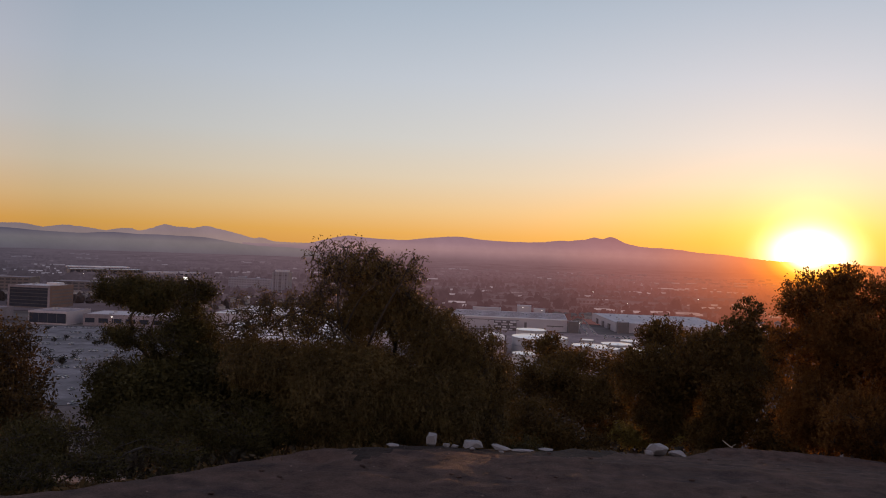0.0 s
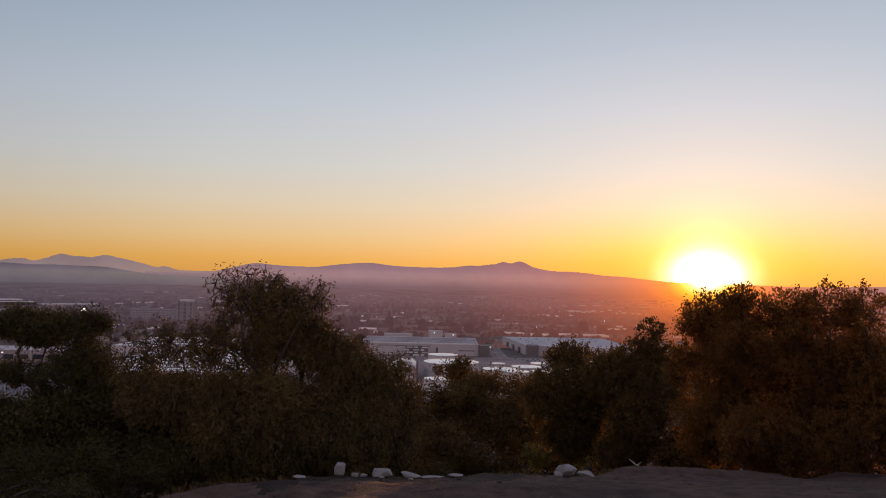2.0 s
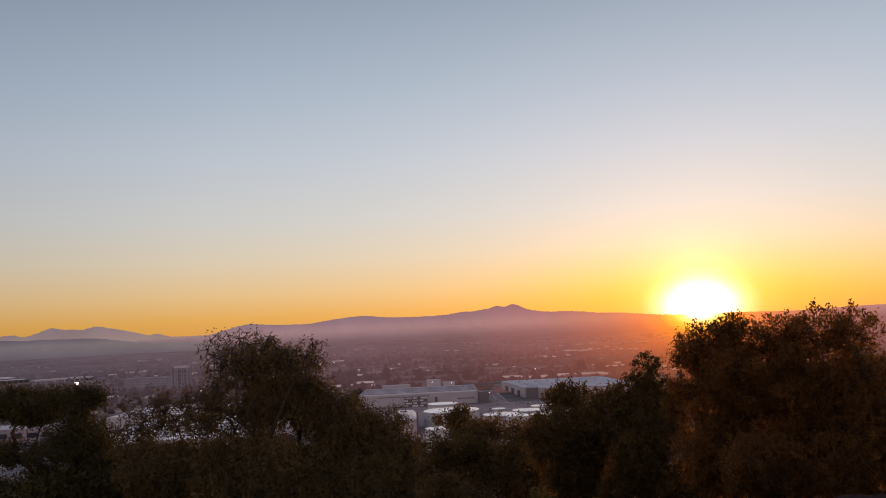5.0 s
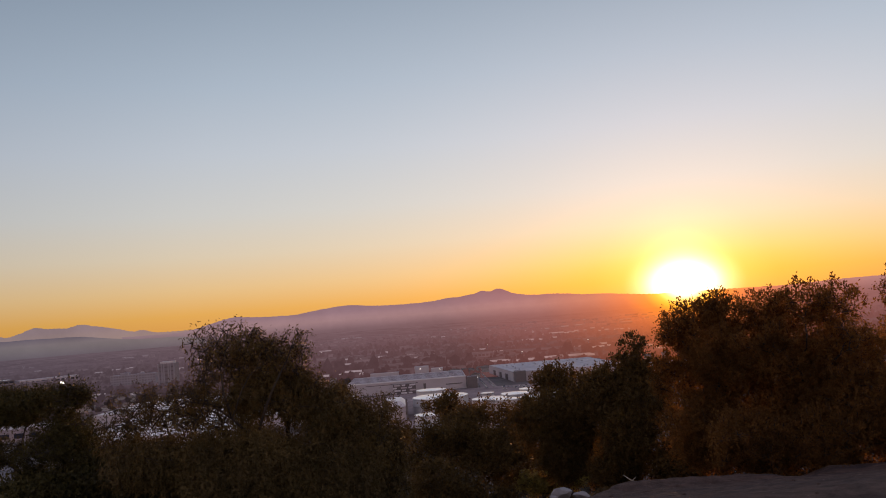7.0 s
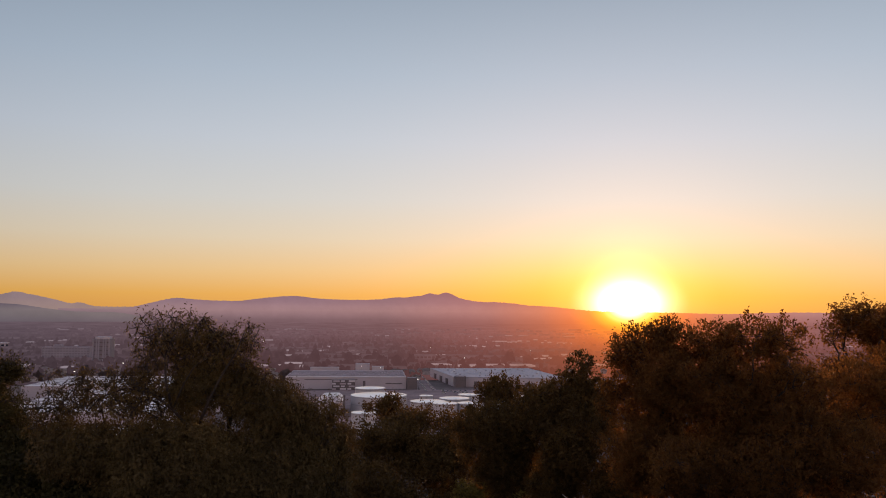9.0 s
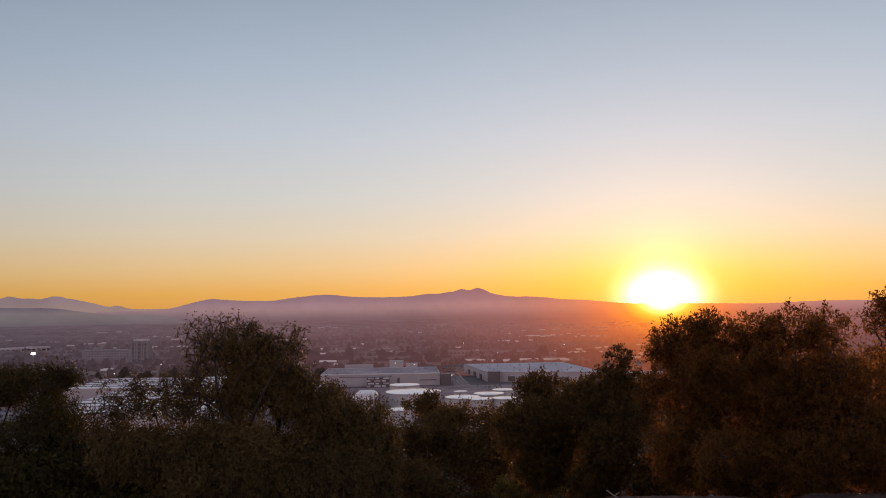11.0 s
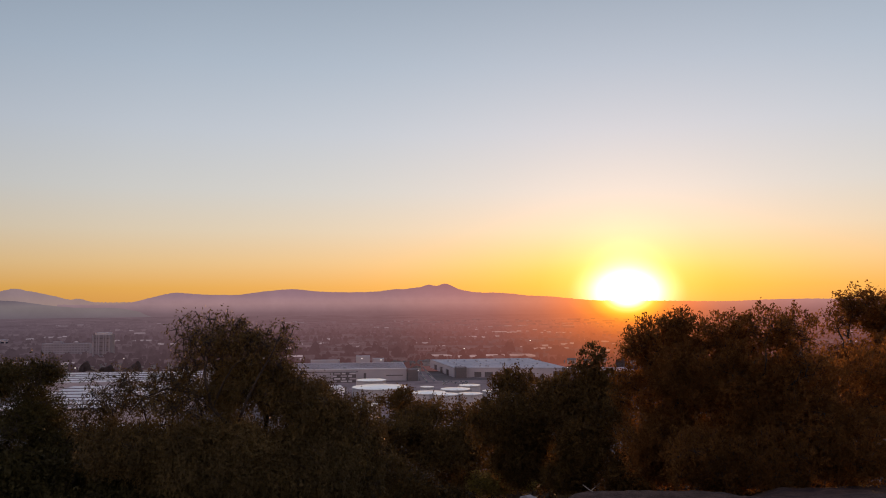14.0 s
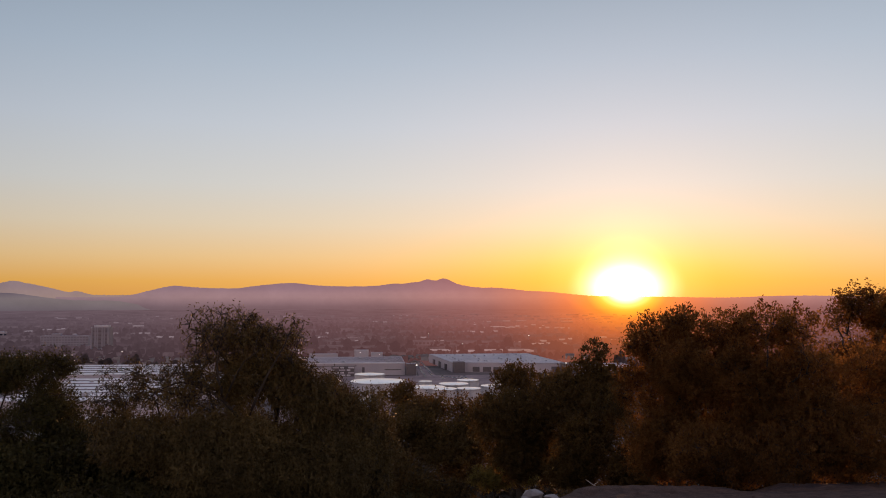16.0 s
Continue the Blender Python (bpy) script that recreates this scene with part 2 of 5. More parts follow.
TANK_WALL = material("tank_wall", (0.46, 0.44, 0.44), 0.6, vary=0.08, scale=0.08, fine=0.9, bump=0.0, dirt=(0.30, 0.27, 0.25), dirt_amount=0.5)
DARK_WALL = material("dark_wall", (0.13, 0.105, 0.105), 0.6, vary=0.2, scale=0.05, fine=0.6, bump=0.0)
BROWN_WALL = material("brown_wall", (0.20, 0.125, 0.10), 0.8, vary=0.2, scale=0.05, fine=0.6, bump=0.0)
GLASS = material("dark_glass", (0.03, 0.035, 0.05), 0.15, vary=0.2, scale=0.1, fine=1.0, bump=0.0)
TILE_ROOF = material("house_roof", (0.20, 0.15, 0.13), 0.9, vary=0.3, scale=0.02, fine=0.4, bump=0.0, random_by="island")
HOUSE_WALL = material("house_wall", (0.42, 0.38, 0.36), 0.9, vary=0.3, scale=0.02, fine=0.4, bump=0.0, random_by="island")
CAR_PAINT = material("car_paint", (0.40, 0.40, 0.42), 0.3, vary=0.05, scale=1.0, fine=9.0, bump=0.0, random_by="object")
DUSK_ROOF = material("dusty_roof", (0.24, 0.20, 0.21), 0.9, vary=0.3, scale=0.03, fine=0.5, bump=0.0, dirt=(0.15, 0.12, 0.13), dirt_amount=0.6)
CONCRETE = material("pale_concrete", (0.29, 0.26, 0.28), 0.9, vary=0.12, scale=0.05, fine=0.6, bump=0.0, dirt=(0.27, 0.24, 0.26), dirt_amount=0.4)
MUTED_GLASS = material("muted_window", (0.21, 0.18, 0.20), 0.6, vary=0.15, scale=0.1, fine=0.8, bump=0.0)
CHARCOAL = material("charcoal_panel", (0.05, 0.045, 0.05), 0.6, vary=0.2, scale=0.05, fine=0.6, bump=0.0)
RUBBER = material("rubber", (0.02, 0.02, 0.02), 0.9, bump=0.0)
STEEL = material("galvanised_steel", (0.35, 0.35, 0.37), 0.5, metal=0.8, vary=0.1, bump=0.0)
LAMP = lamp_material("lamp_glow", (1.0, 0.9, 0.78), 3.0)
TANK_ROOF = material("tank_roof", (0.88, 0.87, 0.87), 0.2, vary=0.06, scale=0.08, fine=0.7, bump=0.0, dirt=(0.6, 0.58, 0.57), dirt_amount=0.4)
# self-lit colours of the distance, haze and mist bands painted in
FAR_RIDGE = painted_haze_material("far_range_painted_haze", lin(152, 126, 126), lin(160, 132, 124), 0.0, 80.0, 0.6)
FOOT_RIDGE = painted_haze_material("foothill_painted_haze", lin(98, 86, 99), lin(128, 107, 112), -64.0, 30.0, 0.6,
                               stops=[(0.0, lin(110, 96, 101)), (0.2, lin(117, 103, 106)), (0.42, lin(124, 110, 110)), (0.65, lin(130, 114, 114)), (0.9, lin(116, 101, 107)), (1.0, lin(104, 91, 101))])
MAIN_RIDGE = painted_haze_material("main_ridge_painted_haze", lin(116, 95, 107), lin(140, 114, 117), -64.0, 100.0, 1.1, grain_size=0.009, contrast=0.07,
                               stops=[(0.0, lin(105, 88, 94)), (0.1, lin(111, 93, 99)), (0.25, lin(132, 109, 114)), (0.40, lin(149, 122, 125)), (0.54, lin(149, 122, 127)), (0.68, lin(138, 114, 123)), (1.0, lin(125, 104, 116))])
FAR_PLAIN = painted_haze_material("plain_painted_haze", lin(112, 91, 98), lin(64, 53, 59), 1000.0, 4700.0, 1.05, True, 0.008, 0.28,
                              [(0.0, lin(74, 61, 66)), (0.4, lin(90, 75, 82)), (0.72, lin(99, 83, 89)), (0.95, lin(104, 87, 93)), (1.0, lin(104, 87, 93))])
FAR_WOOD = painted_haze_material("wood_painted_haze", lin(97, 81, 87), lin(60, 49, 53), 950.0, 3400.0, 0.95, True, 0.05, 0.18)
FAR_HOUSE = painted_haze_material("house_painted_haze", lin(102, 85, 91), lin(82, 68, 73), 950.0, 3600.0, 0.8, True, 0.03, 0.35)
FAR_ROOF = painted_haze_material("pale_roof_painted_haze", lin(118, 102, 109), lin(146, 130, 136), 950.0, 3600.0, 0.8, True, 0.02, 0.3)

# ---- building helpers ----
def mesh(name, verts, faces, mat, parent=None, smooth=False, label=""):
    me = bpy.data.meshes.new(name)
    me.from_pydata([tuple(v) for v in verts], [], faces)
    me.validate()
    me.materials.append(mat)
    if smooth:
        me.shade_smooth()
    ob = new(name, me)
    if parent:
        ob.parent = parent
    if label:
        ob["label"] = label
    return ob


def empty(name, at, label, category, group="", turn=0.0):
    ob = new(name)
    ob.matrix_basis = pose(*at, 0, 0, turn)
    return tagged(ob, label, category, group)


def box(x0, x1, y0, y1, z0, z1, n=0):
    v = [(x, y, z) for z in (z0, z1) for x, y in ((x0, y0), (x1, y0), (x1, y1), (x0, y1))]
    f = [(3, 2, 1, 0), (4, 5, 6, 7), (0, 1, 5, 4), (1, 2, 6, 5), (2, 3, 7, 6), (3, 0, 4, 7)]
    return v, [tuple(i + n for i in q) for q in f]


def boxes(items):
    v, f = [], []
    for it in items:
        a, b = box(*it, n=len(v))
        v += a
        f += b
    return v, f


def tube(points, radii, sides=7):
    """A tapered tube along a line of points."""
    v, f = [], []
    for i, p in enumerate(points):
        ahead = (points[min(i + 1, len(points) - 1)] - points[max(i - 1, 0)]).normalized()
        side = ahead.cross(Vector((0.31, 0.87, 0.2))).normalized()
        other = ahead.cross(side)
        for k in range(sides):
            a = 2 * math.pi * k / sides
            v.append(p + (side * math.cos(a) + other * math.sin(a)) * radii[i])
    for i in range(len(points) - 1):
        for k in range(sides):
            a, b = i * sides + k, i * sides + (k + 1) % sides
            f.append((a, b, b + sides, a + sides))
    f.append(tuple(range(sides))[::-1])
    f.append(tuple(range((len(points) - 1) * sides, len(points) * sides)))
    return v, f


def join(*pieces):
    v, f = [], []
    for a, b in pieces:
        n = len(v)
        v += list(a)
        f += [tuple(i + n for i in q) for q in b]
    return v, f


def smoothstep(a, b, x):
    t = min(1.0, max(0.0, (x - a) / (b - a)))
    return t * t * (3 - 2 * t)


# ---- the land ----
VALLEY_Z = -80.0


def verge(x):
    """Where the lookout's level ground ends and the slope begins."""
    return 10.5 + 3.9 * smoothstep(-7.5, -2.8, x) + 3.9 * smoothstep(-3.1, -2.0, x) + 5.5 * smoothstep(0.2, 3.4, x) + 3.9 * smoothstep(4.0, 6.4, x)


# footprints and washed-out hollows in the berm and the track
HOLLOWS = [(6.1, 26.3), (7.6, 26.0), (8.9, 26.5), (9.3, 25.9), (10.6, 26.3), (5.6, 23.4), (2.2, 20.6), (1.2, 19.4), (3.4, 21.6), (4.6, 22.0), (-3.6, 13.6), (-1.0, 15.4)]


def land(x, y):
    z = -0.1 - 0.215 * max(0.0, y - 14.5)
    z = min(z, -0.1)
    lip = 3.2 + 1.3 * smoothstep(-1.5, 0.2, x) + 1.30 * smoothstep(0.5, 1.9, x) + 0.06 * math.sin(5 * x)
    z += 2.0 * (1 - smoothstep(lip, lip + 2.6, y))
    edge = verge(x)
    if y > edge:
        d = y - edge
        z = -0.1 - 0.215 * max(0.0, edge - 14.5) - 0.30 * d - 0.35 * min(d, 4.0) * 0.5
    # the bulldozed berm along the drop
    along = 0.30 * smoothstep(4.4, 6.8, x) * (1 - 0.35 * smoothstep(7.0, 11.0, x)) * (1 - smoothstep(11.0, 12.0, x)) + 0.25 * smoothstep(12.2, 13.3, x) + 0.12 * math.exp(-((x - 1.4) / 0.8) ** 2)
    ridge_y = edge - 0.4
    z += along * math.exp(-((y - ridge_y) / 0.9) ** 2)
    for hx, hy in HOLLOWS:
        if abs(x - hx) < 0.8 and abs(y - hy) < 0.6:
            z -= 0.15 * math.exp(-((x - hx) / 0.30) ** 2 - ((y - hy) / 0.18) ** 2)
    if y < 60:
        z += 0.03 * noise.fractal(Vector((x * 2.6, y * 2.6, 5)), 1.0, 2.0, 3) * smoothstep(6, 10, y)
        z += 0.05 * noise.fractal(Vector((x * 0.9, y * 0.9, 0)), 1.0, 2.0, 4) * smoothstep(0, 8, y)
    if y > 70:
        z = max(z, VALLEY_Z + 2.0 * math.exp(-(y - 70) / 100))
    return max(z, VALLEY_Z)


def grid_values(stops):
    out = []
    for a, b, step in stops:
        n = max(1, round((b - a) / step))
        out += [a + (b - a) * i / n for i in range(n)]
    return out + [stops[-1][1]]


gx = grid_values([(-1150, -600, 180), (-600, -80, 40), (-80, -16, 4), (-16, -8, 0.25), (-8, 14, 0.13), (14, 20, 0.25), (20, 84, 4), (84, 600, 43), (600, 1150, 180)])
gy = grid_values([(-1150, -200, 300), (-200, -20, 30), (-20, 2, 2.0), (2, 9, 0.25), (9, 29, 0.13), (29, 60, 1.0), (60, 300, 8), (300, 700, 50), (700, 1150, 90)])


def hill(x, y):
    """The lookout's hill falls away on all sides."""
    if y >= 0 and abs(x) < 60:
        return land(x, y)
    far = math.hypot(max(0, abs(x) - 60), min(0, y))
    return max(VALLEY_Z, land(x, max(y, 0)) - max(0, far - 20) * 0.25)


verts = [(x, y, hill(x, y)) for y in gy for x in gx]
w = len(gx)
faces = [(j * w + i, j * w + i + 1, (j + 1) * w + i + 1, (j + 1) * w + i) for j in range(len(gy) - 1) for i in range(w - 1)]
ground = mesh("ground", verts, faces, DIRT, smooth=True)
ground.data.materials.append(VALLEY)
ground.data.materials.append(SOIL)
for p, (j, i) in zip(ground.data.polygons, ((j, i) for j in range(len(gy) - 1) for i in range(w - 1))):
    p.material_index = 1 if gy[j] > 60 or gy[j] < -20 or abs(gx[i]) > 60 else 0
    if not p.material_index and gy[j] > 8:
        ragged = 0.5 * noise.noise(Vector((gx[i] * 0.9, gy[j] * 1.4, 0))) + 0.25 * noise.noise(Vector((gx[i] * 4, gy[j] * 4, 2)))
        strip = 3.0 * smoothstep(-3.6, -2.2, gx[i]) * (1 - smoothstep(1.0, 3.2, gx[i]))
        if gy[j] > verge(gx[i]) + 0.25 - strip + ragged:
            p.material_index = 2
tagged(ground, "bare brown dirt lookout above a wide dusky valley", "ground", kind="structure")

# the plain and the ranges beyond it
plain_v, plain_f = [], []
rings, steps = [1000, 1400, 1700, 2000, 2400, 2950, 3500, 4200, 4750], 180
for r in rings:
    for k in range(steps):
        a = 2 * math.pi * k / steps
        plain_v.append((r * math.sin(a), r * math.cos(a), VALLEY_Z + 0.6 + max(0, r - 2400) * 0.008))
for j in range(len(rings) - 1):
    for k in range(steps):
        a, b = j * steps + k, j * steps + (k + 1) % steps
        plain_f.append((a, b, b + steps, a + steps))
# the plain lights itself, haze and sun glow painted into its colour
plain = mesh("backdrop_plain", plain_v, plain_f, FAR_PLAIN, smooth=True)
tagged(plain, "violet plain at the foot of the mountains with painted haze", "plain", kind="structure")


def bump_at(az, centre, high, wide):
    return high * math.exp(-((az - centre) / wide) ** 2)


def main_crest(az):
    e = 0.70 * smoothstep(-16.3, -12.6, az) - 0.58 * smoothstep(8.5, 15.5, az) - 0.1 * smoothstep(26, 36, az)
    e += sum(bump_at(az, *p) for p in ((-15, 0.07, 1), (-13, 0.06, 1.2), (-11, -0.07, 1.3), (-9, -0.12, 1.4), (-7, 0.11, 1.4), (-5.2, 0.23, 1.3), (-3.4, 0.06, 1.4), (-1.5, 0.02, 1.4), (0.3, 0.04, 1.3), (2.0, 0.22, 1.1), (3.4, 0.28, 0.7), (4.2, 0.39, 0.48), (5.3, 0.58, 0.75), (6.4, 0.12, 0.8), (8, -0.04, 1), (9.4, -0.04, 0.9), (11, -0.09, 1), (12.6, 0.03, 1), (14.2, 0.04, 1.2), (16.5, -0.05, 2), (20, -0.07, 2.5), (24, -0.15, 3)))
    return e + 0.018 * noise.fractal(Vector((az * 1.9, 0, 0)), 1.0, 2.0, 4) + 0.022 * noise.fractal(Vector((az * 5.5, 4, 0)), 0.8, 2.0, 3)


def far_crest(az):
    peaks = ((-37, 0.45, 1.6), (-34.5, 0.44, 1.3), (-33.2, 0.35, 1.0), (-31.2, 0.53, 1.2), (-29.5, 0.37, 1.1), (-27.8, 0.42, 0.8), (-27.1, 0.25, 0.5), (-26, 0.46, 0.8),
             (-25, 0.69, 0.7), (-23.9, 0.63, 0.8), (-22.5, 0.78, 0.9), (-21.2, 0.53, 0.9), (-20, 0.28, 0.8), (-18.7, 0.22, 0.55))
    e = 0.13 + sum(bump_at(az, *p) for p in peaks)
    return e + 0.035 * noise.fractal(Vector((az * 3.2, 7, 0)), 1.0, 2.0, 4) + 0.03 * noise.fractal(Vector((az * 9, 2, 0)), 0.8, 2.0, 3) - 0.25 * smoothstep(-15, -10, az)


def foot_crest(az):
    e = sum(bump_at(az, *p) for p in ((-38, 0.36, 2.6), (-34.5, 0.34, 2.4), (-31, 0.19, 2.0), (-28.3, 0.29, 1.5), (-25.5, 0.29, 2.0), (-22.7, 0.22, 1.6)))
    return e - 0.22 * smoothstep(-22, -18, az) - 1.2 * smoothstep(-17, -11, az) + 0.02 * noise.fractal(Vector((az * 1.6, 3, 0)), 1.0, 2.0, 4)


def mountain_range(name, crest, radius, mat, label, a0, a1, depth):
    v, f = [], []
    n = int((a1 - a0) / 0.06)
    for k in range(n + 1):
        az = a0 + (a1 - a0) * k / n
        top = 3.6 + radius * math.tan(radians(crest(az)))
        for s, h in ((1.0, 0.0), (0.6, 0.45), (0.25, 0.8), (0.0, 1.0), (-0.4, 0.3)):
            r = radius - depth * s
            rough = 0.06 * depth * noise.fractal(Vector((az * 0.7, s * 4, radius)), 1.0, 2.0, 3) * (s not in (0.0, 1.0))
            v.append(((r + rough) * math.sin(radians(az)), (r + rough) * math.cos(radians(az)), -85 + (top + 85) * h))
    for k in range(n):
        for j in range(4):
            a = k * 5 + j
            f.append((a, a + 5, a + 6, a + 1))
    return tagged(mesh(name, v, f, mat, smooth=True), label, "mountains", kind="structure")


# the ranges glow by themselves, with haze painted up their height
mountain_range("backdrop_far_range", far_crest, 4780, FAR_RIDGE, "pale far mountain range with painted evening haze", -75, -8, 60)
mountain_range("backdrop_foothills", foot_crest, 4560, FOOT_RIDGE, "low blue foothills with painted evening haze", -75, -10, 120)
mountain_range("backdrop_mountains", main_crest, 4650, MAIN_RIDGE, "purple mountain ridge with a double summit and painted haze", -20, 75, 150)

